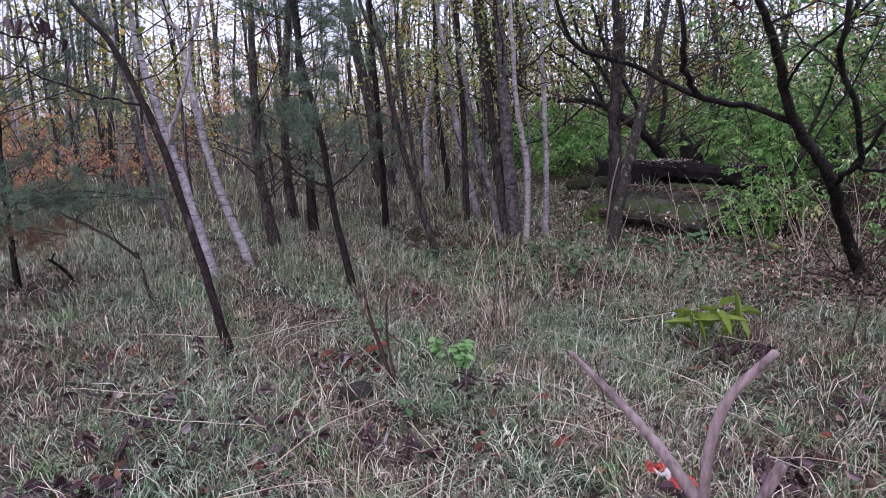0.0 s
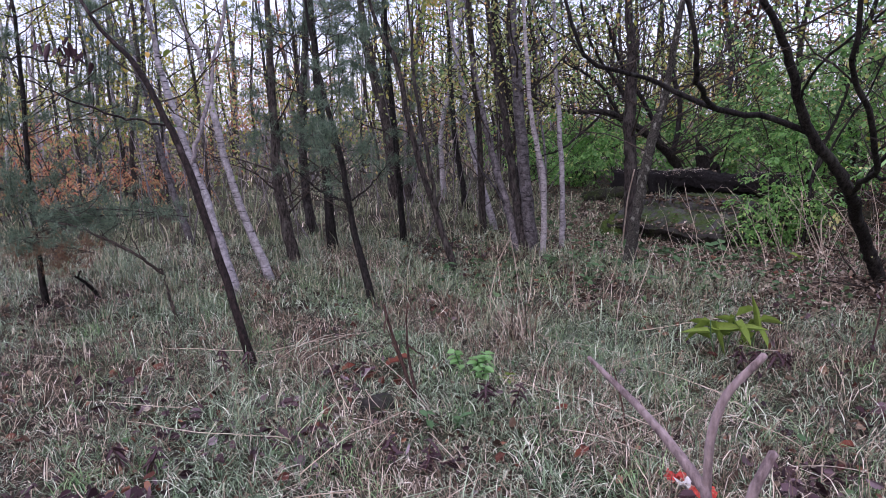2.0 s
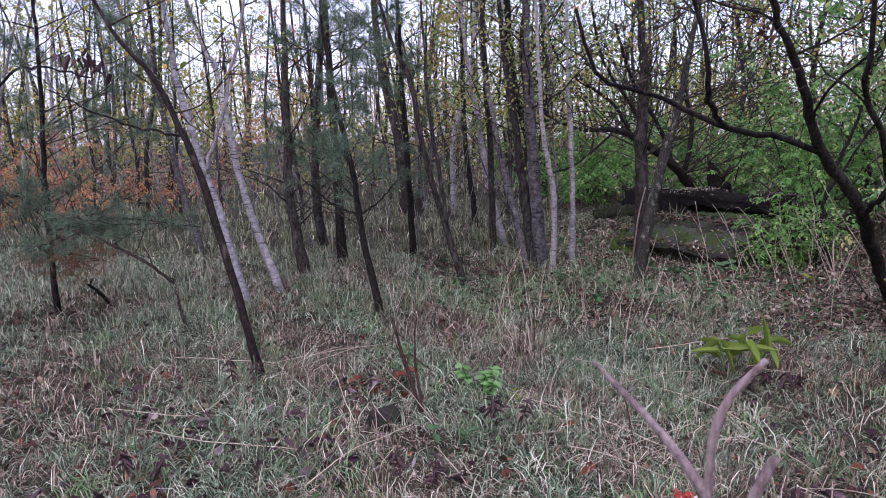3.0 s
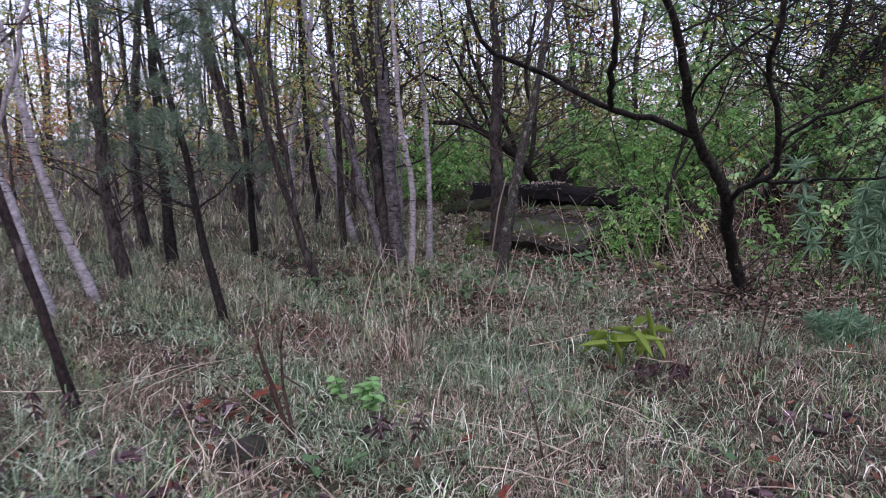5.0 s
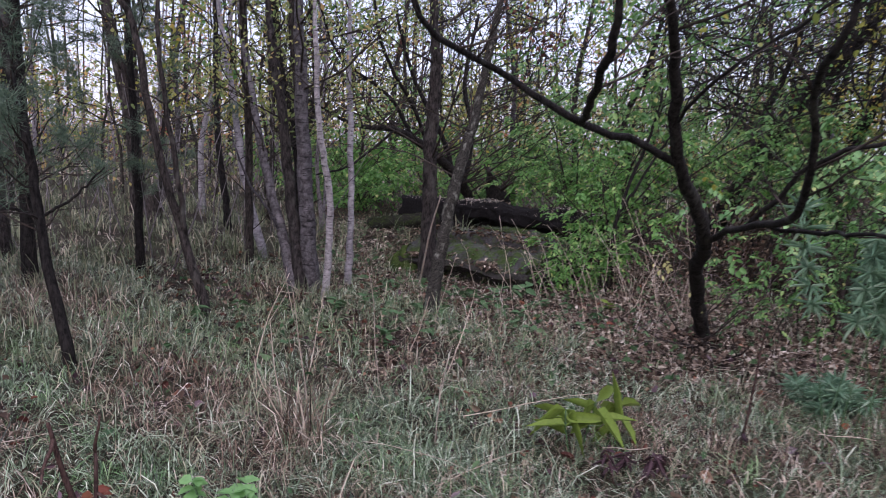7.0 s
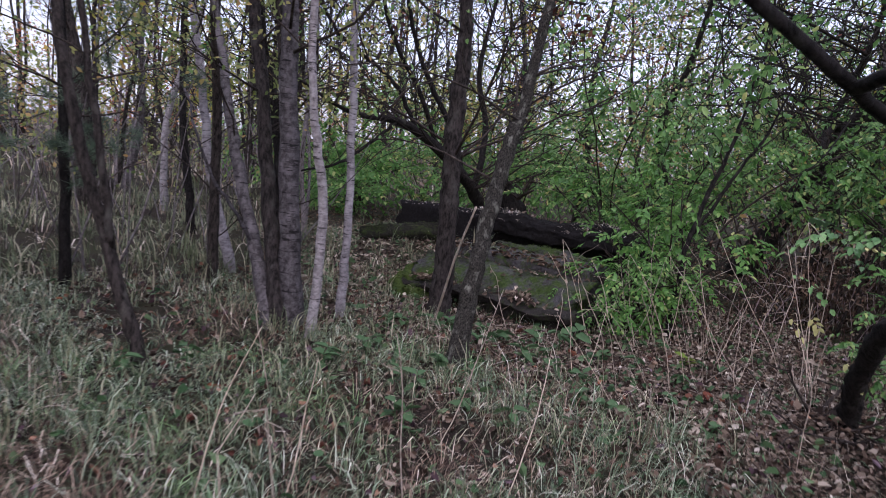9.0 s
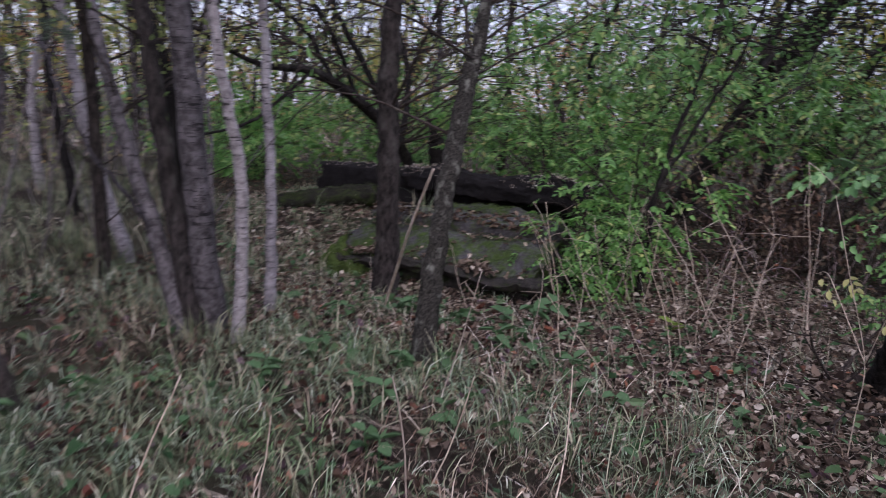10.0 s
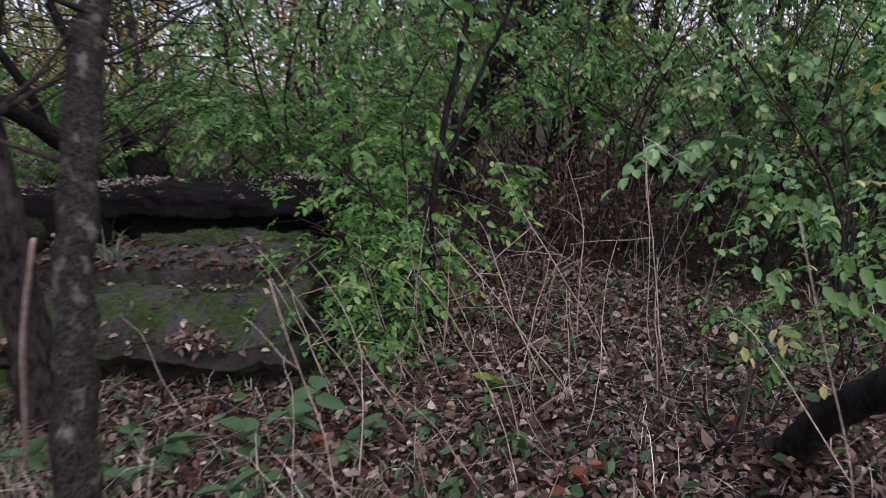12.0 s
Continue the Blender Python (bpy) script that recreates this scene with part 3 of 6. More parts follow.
tree("grove_tree", [(-0.08, 6.74, 0), (-0.28, 6.78, 0.7), (-0.47, 6.84, 1.4), (-0.6, 6.95, 2.1), (-0.83, 7.05, 2.64)], 0.030, 5.5, BARK_BROWN, "thin leaning greenish trunk in the grass", twigs=12, low=0.2, crown=LEAF_MIXED, crown_leaves=300, group="grove trees",
     limbs=[([(-0.24, 6.78, 0.6), (-0.29, 6.72, 1.0), (-0.36, 6.7, 1.5), (-0.42, 6.7, 2.1), (-0.45, 6.7, 2.8)], 0.022)])
tree("grove_tree", [(-1.27, 13.2, 0), (-1.38, 13.3, 1.47), (-1.69, 13.5, 2.89), (-1.78, 13.6, 3.65)], 0.10, 9.5, BARK_BROWN, "thick brown trunk deep in the grove", twigs=16, twig_length=1.6, low=0.2, crown=LEAF_MIXED, group="grove trees")
tree("grove_tree", [(0.1, 11.39, 0), (0.04, 11.45, 0.52), (-0.08, 11.6, 1.64), (-0.1, 11.8, 3.33)], 0.045, 8.0, BARK_DARK, "thin dark trunk in the grove", twigs=14, low=0.15, crown=LEAF_YELLOW, group="grove trees")
tree("birch", [(0.47, 9.25, 0), (0.23, 9.4, 1.0), (0.11, 9.5, 1.84), (-0.05, 9.65, 2.84)], 0.038, 7.5, BARK_BIRCH, "thin leaning grey-white birch", twigs=10, low=0.3, crown=LEAF_MIXED, group="birches")
tree("birch", [(0.64, 7.36, 0), (0.54, 7.6, 0.5), (0.42, 7.9, 1.0), (0.34, 8.1, 1.4), (0.25, 8.35, 1.95), (0.15, 8.6, 2.7)], 0.041, 7.5, BARK_GREY, "leaning pale grey stem in a clump", twigs=8, low=0.35, crown=LEAF_MIXED, group="clump of stems",
     limbs=[([(0.53, 7.62, 0.54), (0.36, 7.55, 0.8), (0.2, 7.5, 1.05), (0.05, 7.45, 1.5)], 0.013)])
tree("birch", [(0.70, 7.38, 0), (0.62, 7.52, 0.7), (0.54, 7.68, 1.4), (0.44, 7.85, 2.2), (0.38, 7.95, 2.7)], 0.047, 7.5, BARK_BROWN, "dark brown stem in a clump", twigs=8, low=0.35, crown=LEAF_MIXED, group="clump of stems")
tree("birch", [(0.79, 7.42, 0), (0.73, 7.43, 0.7), (0.68, 7.45, 1.4), (0.64, 7.47, 2.1), (0.62, 7.5, 2.7)], 0.064, 8.5, BARK_GREY, "thick grey banded stem in a clump", twigs=8, low=0.35, crown=LEAF_MIXED, group="clump of stems")
tree("birch", [(0.87, 7.2, 0), (0.885, 7.12, 0.45), (0.86, 7.03, 0.95), (0.76, 6.93, 1.4), (0.70, 6.85, 2.0), (0.66, 6.8, 2.7)], 0.028, 6.5, BARK_BIRCH, "slim crooked white birch beside the clump", twigs=6, low=0.45, crown=LEAF_MIXED, crown_leaves=250, group="birches")
tree("birch", [(1.16, 7.68, 0), (1.17, 7.69, 0.6), (1.14, 7.69, 1.4), (1.10, 7.7, 2.1), (1.09, 7.72, 2.74)], 0.029, 6.5, BARK_BIRCH, "slim straight white birch", twigs=6, low=0.45, crown=LEAF_MIXED, crown_leaves=250, group="birches")
tree("dark_trunk_tree", [(2.0, 7.9, 0), (2.0, 7.9, 0.7), (1.98, 7.92, 1.4), (2.0, 7.95, 2.1), (1.96, 8.0, 2.81)], 0.070, 8.0, BARK_BROWN, "dark brown straight tree beside the stones", lumps=0.06, rings=70, twigs=14, low=0.25, crown=LEAF_GREEN, crown_leaves=200, twig_length=1.4)
tree("lichen_tree", [(1.65, 6.6, 0), (1.79, 6.73, 0.7), (1.98, 6.88, 1.4), (2.12, 6.98, 1.85)], 0.049, 6.5, BARK_LICHEN, "leaning tree with grey lichen on its bark", lumps=0.07, rings=70, twigs=12, low=0.3, crown=LEAF_GREEN, crown_leaves=200, twig_length=1.2)
tree("crooked_tree", [(3.43, 5.41, 0.0), (3.38, 5.38, 0.15), (3.29, 5.32, 0.28), (3.18, 5.23, 0.42), (3.02, 5.07, 0.61), (2.86, 4.89, 0.77), (2.63, 4.55, 0.94), (2.42, 4.4, 1.15), (2.17, 4.26, 1.39), (1.92, 4.01, 1.77), (1.68, 3.77, 2.06), (1.4, 3.6, 2.6)], 0.046, 4.6, BARK_DARK,
     "crooked spreading tree with wet black bark", lumps=0.075, rings=80, twigs=8, low=0.7, twig_length=1.0, crown=LEAF_YELLOW, crown_leaves=200,
     limbs=[([(3.35, 5.37, 0.10), (3.56, 5.5, 0.0)], 0.05), ([(3.34, 5.34, 0.10), (3.36, 5.22, 0.05), (3.34, 5.1, 0.0)], 0.034), ([(3.32, 5.37, 0.10), (3.22, 5.44, 0.05), (3.12, 5.5, 0.0)], 0.03), ([(3.34, 5.38, 0.10), (3.33, 5.53, 0.05), (3.28, 5.65, 0.0)], 0.032), ([(2.06, 4.16, 1.55), (1.98, 3.9, 1.68), (1.95, 3.6, 1.8), (2.05, 3.3, 1.98), (2.2, 3.1, 2.2)], 0.009), ([(2.17, 4.26, 1.37), (1.95, 4.25, 1.45), (1.72, 4.2, 1.5), (1.54, 4.14, 1.54), (1.35, 4.14, 1.62), (1.17, 4.17, 1.72), (0.92, 4.0, 1.77), (0.72, 3.87, 1.84), (0.6, 3.9, 2.2)], 0.020),
            ([(1.56, 4.15, 1.53), (1.34, 3.7, 1.58), (1.12, 3.25, 1.68), (1.06, 3.1, 1.86), (0.95, 3.1, 2.3)], 0.017),
            ([(2.64, 4.56, 0.94), (2.52, 4.25, 1.05), (2.42, 4.02, 1.10), (2.2, 3.6, 1.16), (2.07, 3.37, 1.24), (1.93, 3.22, 1.46), (1.75, 3.06, 1.66), (1.67, 2.9, 1.78), (1.6, 2.8, 2.2)], 0.019),
            ([(2.42, 4.02, 1.10), (2.4, 3.8, 1.27), (2.39, 3.64, 1.41), (2.45, 3.2, 1.56), (2.55, 2.8, 1.66)], 0.013),
            ([(2.32, 3.8, 1.13), (2.2, 3.4, 1.15), (2.1, 3.14, 1.18), (2.15, 2.7, 1.22)], 0.010)])
tree("leaning_tree", [(7.3, 10.4, 0), (7.65, 10.0, 1.05), (8.0, 9.6, 2.1), (8.6, 8.9, 3.5)], 0.14, 7.0, BARK_DARK, "thick dark leaning tree above the thicket", twigs=18, twig_length=1.8, low=0.35, crown=LEAF_YELLOW, crown_leaves=300,
     limbs=[([(7.9, 9.7, 1.9), (7.4, 9.3, 2.1), (6.9, 9.0, 1.9), (6.5, 8.6, 1.6)], 0.05)])
tree("leaning_tree", [(8.5, 9.4, 0), (8.65, 9.1, 1.5), (8.8, 8.8, 2.5), (9.2, 8.6, 3.4)], 0.08, 6.5, BARK_DARK, "dark leaning tree above the thicket", twigs=16, twig_length=1.6, low=0.35, crown=LEAF_YELLOW, crown_leaves=300)
tree("arching_tree", [(3.75, 11.1, 0.2), (3.45, 10.9, 0.75), (2.95, 10.7, 1.2), (2.3, 10.5, 1.55), (1.6, 10.2, 1.6), (0.9, 9.9, 1.9)], 0.07, 2.1, BARK_DARK, "arching dark tree bent low over the timbers", twigs=30, twig_length=1.5, low=0.2,
     limbs=[([(3.2, 10.8, 1.0), (3.0, 10.9, 1.6), (2.6, 11.0, 2.3), (2.3, 11.0, 3.2)], 0.04), ([(2.8, 10.65, 1.25), (2.5, 10.6, 1.9), (2.0, 10.4, 2.6), (1.8, 10.3, 3.4)], 0.03), ([(3.4, 10.9, 0.8), (3.6, 11.2, 1.6), (3.5, 11.4, 2.4), (3.7, 11.5, 3.4)], 0.045),
            ([(2.2, 10.45, 1.55), (1.9, 10.3, 1.3), (1.5, 10.0, 1.05), (1.1, 9.8, 0.95)], 0.02), ([(2.5, 10.55, 1.45), (2.2, 10.7, 2.0), (1.5, 10.8, 2.5), (1.2, 10.9, 3.2)], 0.028)])
tree("dead_snag", [(4.1, 10.9, 0.1), (4.02, 10.9, 0.5), (3.88, 10.92, 0.85), (3.80, 10.92, 1.05)], 0.19, 1.1, BARK_DARK, "broken dead snag standing behind the timbers", "stump", twigs=3, twig_length=0.4, low=0.5)


tree("forked_sapling", [(3.70, 7.27, 0), (3.74, 7.26, 0.5), (3.77, 7.25, 0.85), (3.98, 7.24, 1.45), (4.08, 7.24, 1.8)], 0.019, 3.2, BARK_DARK, "dark forked sapling in the green thicket", twigs=12, twig_length=0.8, low=0.3, crown=LEAF_GREEN, crown_leaves=420, leaf=0.07,
     limbs=[([(3.77, 7.25, 0.83), (3.93, 7.18, 1.16), (4.10, 7.12, 1.5), (4.21, 7.08, 1.72), (4.4, 7.0, 2.3)], 0.014)])
for tx, ty, hh, cr in ((7.2, 9.2, 5.2, LEAF_GREEN), (8.3, 7.4, 5.0, LEAF_YELLOW), (6.0, 10.8, 5.5, LEAF_GREEN), (9.3, 10.2, 5.5, LEAF_YELLOW), (7.6, 5.4, 4.6, LEAF_GREEN), (9.8, 8.8, 5.4, LEAF_MIXED), (8.9, 6.2, 5.0, LEAF_GREEN), (10.8, 7.6, 5.2, LEAF_MIXED)):
    tree("thicket_tree", [(tx, ty, 0), (tx + 0.15, ty - 0.1, 0.9), (tx + 0.05, ty + 0.1, 1.9), (tx + 0.3, ty, 2.8)], 0.055, hh, BARK_DARK, "small dark-stemmed tree rising out of the thicket", twigs=26, twig_length=1.5, low=0.25, crown=cr, crown_leaves=1500, leaf=0.06, group="thicket trees")


tree("hanging_tree", [(-4.5, 5.9, 0), (-4.4, 5.8, 1.0), (-4.2, 5.7, 2.1)], 0.04, 3.6, BARK_DARK, "small tree with hanging yellowing leaves", twigs=14, twig_length=1.5, low=0.45, crown=LEAF_YELLOW, crown_leaves=520, leaf=0.052,
     limbs=[([(-4.3, 5.75, 1.7), (-3.8, 5.4, 2.0), (-3.3, 5.1, 2.1), (-2.8, 5.0, 2.0)], 0.012)])


# ---- trees behind: a few kinds, repeated through the grove ----
RNG = np.random.default_rng(22)
def grove():
    kinds = []
    for k, (bark, crown, r, lab) in enumerate(((BARK_BROWN, LEAF_MIXED, 0.06, "slender brown tree with a thin autumn crown"), (BARK_GREY, LEAF_YELLOW, 0.05, "slender grey tree with yellow-green leaves"), (BARK_DARK, LEAF_MIXED, 0.07, "dark slender tree with sparse leaves"),
                                               (BARK_BIRCH, LEAF_YELLOW, 0.04, "thin pale birch with yellowing leaves"), (BARK_BROWN, LEAF_ORANGE, 0.05, "slender tree with orange autumn leaves"))):
        x, y = 30.0 + 3 * k, -12.0
        kinds.append(tree("woodland_tree", [(x, y, 0), (x + 0.1, y, 1.2), (x - 0.12, y + 0.1, 2.6), (x - 0.1, y, 4.2)], r, 7.5, bark, lab, twigs=24, twig_length=1.5, low=0.08, crown=crown, crown_leaves=1000, leaf=0.09, apart=False, group="woodland trees"))
    spots, tries = [], 0
    while len(spots) < 88 and tries < 4000:
        tries += 1
        y = 9.5 + 27 * RNG.random() ** 0.8
        x = RNG.uniform(-0.85, 0.95) * (y + 3)
        if (x > 1.0 and y < 13.5 and x < 9) or (x > 1.2 and x < 5 and y < 18) or (abs(x + 3.6) < 1.0 and y < 16) or (-8.5 < x < -2.6 and y < 12.5):
            continue
        if all((x - a) ** 2 + (y - b) ** 2 > 0.8 for a, b in spots):
            spots.append((x, y))
    while len(spots) < 118:
        x, y = RNG.uniform(-14, 14), RNG.uniform(-13, 9)
        if np.hypot(x - 1, y - 2) > 6.5 and not (y > 2.2 and abs(x) < 0.9 * y + 4):
            spots.append((x, y))
    for n, (x, y) in enumerate(spots):
        k = RNG.choice(5, p=[0.28, 0.20, 0.16, 0.27, 0.09])
        s = RNG.uniform(0.75, 1.25)
        m = pose(x, y, float(gnd(x, y)) - 0.03, RNG.normal() * 4, RNG.normal() * 5, RNG.uniform(0, 360)) @ Matrix.Scale(s, 4)
        if n < 5:
            kinds[n].matrix_basis = m
        else:
            c = copy_thing(kinds[k], m)
            c.scale = (s, s, s)
    poles = []
    for k, (bark, crown, r, lab) in enumerate(((BARK_BROWN, LEAF_MIXED, 0.03, "thin brown pole tree with dead side twigs"), (BARK_BROWN, LEAF_YELLOW, 0.034, "thin brown pole tree with dead side twigs"), (BARK_LILAC, LEAF_MIXED, 0.026, "thin pale grey pole tree with few leaves"))):
        x, y = 30.0 + 3 * k, -16.0
        poles.append(tree("pole_tree", [(x, y, 0), (x + 0.06, y, 1.1), (x - 0.05, y + 0.1, 2.4), (x + 0.05, y, 3.8)], r, 6.2, bark, lab, twigs=34, twig_length=0.75, low=0.06, crown=crown, crown_leaves=160, leaf=0.05, apart=False, group="pole trees"))
    done = 0
    while done < 48:
        y = 8.8 + 15 * RNG.random()
        x = RNG.uniform(-0.80, 0.16) * (y + 1)
        if abs(x / y + 0.28) < 0.02 or any((x - a) ** 2 + (y - b) ** 2 < 0.10 for a, b in spots):
            continue
        spots.append((x, y))
        s = RNG.uniform(0.8, 1.25)
        m = pose(x, y, float(gnd(x, y)) - 0.03, RNG.normal() * 4, RNG.normal() * 4 - 2, RNG.uniform(0, 360)) @ Matrix.Scale(s, 4)
        if done < 3:
            poles[done].matrix_basis = m
        else:
            c = copy_thing(poles[done % 3], m)
            c.scale = (s, s, s)
        done += 1


grove()


# ---- thickets ----
RNG = np.random.default_rng(23)
BUSHES = "green thicket"
for bx, by, bh, bs, st, nl in ((4.9, 9.8, 2.5, 1.7, 6, 2400), (4.6, 12.3, 2.3, 1.6, 6, 2200),
                               (6.4, 6.4, 2.3, 1.5, 6, 1800), (7.9, 5.9, 2.5, 1.8, 6, 2200), (6.4, 4.8, 2.2, 1.6, 6, 2200), (10.6, 9.4, 3.6, 2.2, 6, 2000), (11.8, 8.0, 3.6, 2.2, 6, 2000), (10.2, 11.6, 3.8, 2.2, 6, 2000), (12.2, 10.4, 3.8, 2.2, 6, 2000), (10.8, 6.4, 3.4, 2.2, 6, 1800), (8.6, 12.6, 3.8, 2.2, 6, 1800), (6.6, 11.0, 2.8, 1.9, 5, 1800), (9.4, 7.6, 2.8, 1.9, 5, 1800)):
    bush("bush", bx, by, bh, bs, st, nl, 0.072, LEAF_GREEN, "leafy green shrub with arching brown stems", group=BUSHES)
for bx, by, bh, bs, st, nl in ((5.9, 4.8, 1.9, 1.3, 6, 1100), (6.0, 6.4, 2.1, 1.3, 6, 900), (6.9, 5.6, 1.9, 1.3, 6, 1100)):
    bush("bush", bx, by, bh, bs, st, int(nl * 0.85), 0.074, LEAF_LIGHT, "shrub with broad pale green leaves", group=BUSHES, low=0.42, droop=0.9, aspect=0.68)
for bx, by, bh, bs, nl in ((6.9, 9.6, 2.6, 1.8, 1300), (7.0, 7.2, 2.6, 1.8, 1500), (8.8, 9.6, 2.8, 1.9, 1200)):
    bush("bush", bx, by, bh, bs, 6, nl, 0.072, LEAF_GREEN, "green shrub with bare brown stems low down", group=BUSHES, low=0.52)
for bx, by, bh, nl in ((5.75, 7.2, 2.1, 260),):
    bush("bush", bx, by, bh, 1.2, 6, nl, 0.066, LEAF_LIGHT, "shrub with rounded light green leaves", group=BUSHES, low=0.6, droop=0.8, aspect=0.75)
for bx, by, bh, bs, st, nl in ((4.35, 8.35, 2.3, 1.5, 7, 2300), (4.2, 9.0, 1.8, 1.1, 6, 1100), (3.9, 7.4, 1.2, 0.5, 5, 620)):
    bush("bush", bx, by, bh, bs, st, nl, 0.064, LEAF_FRESH, "fresh green shrub with compound leaves in sprays", group=BUSHES, low=0.38)
for bx, by, bh, bs, st, nl in ((3.4, 7.45, 0.65, 0.6, 7, 1300), (3.8, 7.9, 0.9, 0.75, 7, 1300), (3.25, 7.85, 0.5, 0.4, 5, 350)):
    bush("bush", bx, by, bh, bs, st, nl, 0.05, LEAF_FRESH, "low green shrub growing over the stones", group=BUSHES, low=0.1)
for bx, by, bh, bs, st, nl in ((2.6, 15.0, 1.7, 1.6, 6, 2000), (4.0, 14.6, 1.9, 1.8, 6, 2200), (5.4, 14.4, 2.2, 1.8, 6, 2200), (3.3, 16.8, 2.3, 2.0, 6, 2200), (1.7, 17.0, 1.6, 1.6, 6, 1600), (7.4, 14.0, 2.6, 2.0, 6, 2200)):
    bush("bush", bx, by, bh, bs, st, nl, 0.10, LEAF_FRESH, "bright green undergrowth behind the old timbers", group="undergrowth", low=0.05)
for bx, by, bh, bs, st, nl in ((-6.5, 10.6, 1.9, 1.7, 7, 1150), (-7.6, 11.2, 2.1, 1.8, 7, 1250), (-5.6, 12.0, 1.7, 1.4, 6, 600)):
    bush("bush", bx, by, bh, bs, st, nl, 0.085, LEAF_ORANGE, "shrub with orange and red autumn leaves", group="orange shrubs", droop=1.3, aspect=0.33)
for bx, by, bh, nl in ((4.9, 5.55, 1.4, 380), (5.5, 5.95, 1.75, 800), (6.2, 5.9, 1.9, 1000)):
    bush("bush", bx, by, bh, 0.9, 6, nl, 0.07, LEAF_LIGHT, "shrub with broad pale green leaves", group=BUSHES, low=0.42, droop=0.8, aspect=0.7)


# ---- the old foundation: concrete, timber, log ----
RNG = np.random.default_rng(24)
ALONG, BACK = np.array([0.585, -0.811, 0]), np.array([0.811, 0.585, 0])


def slab(name, corner, length, profile, mat, label, category, rough=0.012, cuts=44):
    """A worn block: an outline across it, drawn along its length, with uneven faces. corner: its left foot."""
    h = Heap()
    prof = []
    for k, (d, z) in enumerate(profile):
        e, zz = profile[(k + 1) % len(profile)]
        for u in np.linspace(0, 1, 10, endpoint=False):
            prof.append((d + (e - d) * u, z + (zz - z) * u))
    m = len(prof)
    rings = []
    for u in np.linspace(0, 1, cuts):
        p = np.array([np.asarray(corner) + ALONG * length * u + BACK * d + np.array([0, 0, z]) for d, z in prof])
        rings.append(p)
    v = np.array(rings)
    for k in range(cuts):
        end = max(0.0, 1 - 6 * min(k, cuts - 1 - k) / cuts)
        for j in range(m):
            q = Vector(v[k, j] * 3.1)
            v[k, j] += np.array(noise.noise_vector(q * 0.45)) * rough * 0.9 + ALONG * end * 0.11 * noise.noise(q * 1.9 + Vector((7, 0, 0)))
            v[k, j] += np.array(noise.noise_vector(q)) * rough + np.array(noise.noise_vector(q * 4.3)) * rough * 0.5 + np.array(noise.noise_vector(q * 11.0)) * rough * 0.3
    i, j = np.arange(cuts - 1)[:, None] * m, np.arange(m)[None]
    kq = (j + 1) % m
    quads = np.stack([i + j, i + kq, i + m + kq, i + m + j], -1).reshape(-1, 4)
    c0, c1 = v[0].mean(0), v[-1].mean(0)
    n = cuts * m
    tris = [(n, (s + 1) % m, s) for s in range(m)] + [(n + 1, n - m + s, n - m + (s + 1) % m) for s in range(m)]
    h.add(np.vstack([v.reshape(-1, 3), c0, c1]), tris, quads)
    return lone(name, h, mat, tuple(corner), label, category, smooth=True)


FOOT = np.array([1.87, 8.62, -0.06])


def tops(ob, n, scale, least, up=0.45, seed=0.0):
    """Spots on the upward faces of a block, in patches."""
    me = ob.data
    co, no = np.empty(len(me.vertices) * 3, np.float32), np.empty(len(me.vertices) * 3, np.float32)
    me.vertices.foreach_get("co", co)
    me.vertices.foreach_get("normal", no)
    co, no = co.reshape(-1, 3) + np.array(ob.location), no.reshape(-1, 3)
    ok = np.array([c > up and noise.noise(Vector(p * scale) + Vector((seed, 0, 0))) > least for p, c in zip(co, no[:, 2])])
    co = co[ok]
    return co[RNG.integers(0, len(co), n)] + RNG.normal(size=(n, 3)) * np.array([0.018, 0.018, 0.003])


def fuzz(name, spots, mat, label, category, height=0.022, width=0.006, lean=0.7):
    h = Heap()
    n = len(spots)
    blades(h, spots[:, 0], spots[:, 1], height * RNG.uniform(0.4, 1.4, n), width * RNG.uniform(0.6, 1.3, n), np.abs(RNG.normal(lean, 0.4, n)), z=spots[:, 2], fine=False)
    return lone(name, h, mat, tuple(spots[0]), label, category, kind="stuff", smooth=False)


def leaf_pile(name, spots, size, mat, label, tilt=0.7):
    h = Heap()
    n = len(spots)
    wy = ball_ways(n)
    wy[:, 2] *= 0.3
    leaves(h, spots, wy, np.array([0, 0, 1.0]) + RNG.normal(size=(n, 3)) * tilt, size * RNG.uniform(0.6, 1.4, n), size * 0.6, 0.3, 0.2)
    return lone(name, h, mat, tuple(spots[0]), label, "fallen leaves", kind="stuff", smooth=False)


# the footing has a darker concrete colour than the slab above it
footing = slab("concrete_footing", FOOT, 1.72, [(0.04, 0), (0.9, 0), (0.9, 0.2), (0.14, 0.225), (-0.02, 0.235), (-0.06, 0.205), (-0.03, 0.165), (0.06, 0.14), (0.06, 0.04)], STONE_DARK, "dark broken concrete footing under a mossy slab", "concrete block", 0.04, 64)
upper = slab("concrete_slab", FOOT + BACK * 0.05 + np.array([0, 0, 0.22]), 1.62, [(0, 0), (0.52, 0.0), (0.52, 0.20), (0.36, 0.215), (0.31, 0.20), (0.05, 0.05), (0.0, 0.02)], STONE, "sloping worn concrete slab with moss and fallen leaves", "concrete slab", 0.036, 72)
block = slab("concrete_step", FOOT + BACK * 0.53 + np.array([0, 0, 0.10]), 1.5, [(0, 0), (0.48, 0), (0.48, 0.40), (0.05, 0.41), (0, 0.385)], STONE_BARE, "flat grey concrete block behind the sloping slab", "concrete block", 0.024, 56)
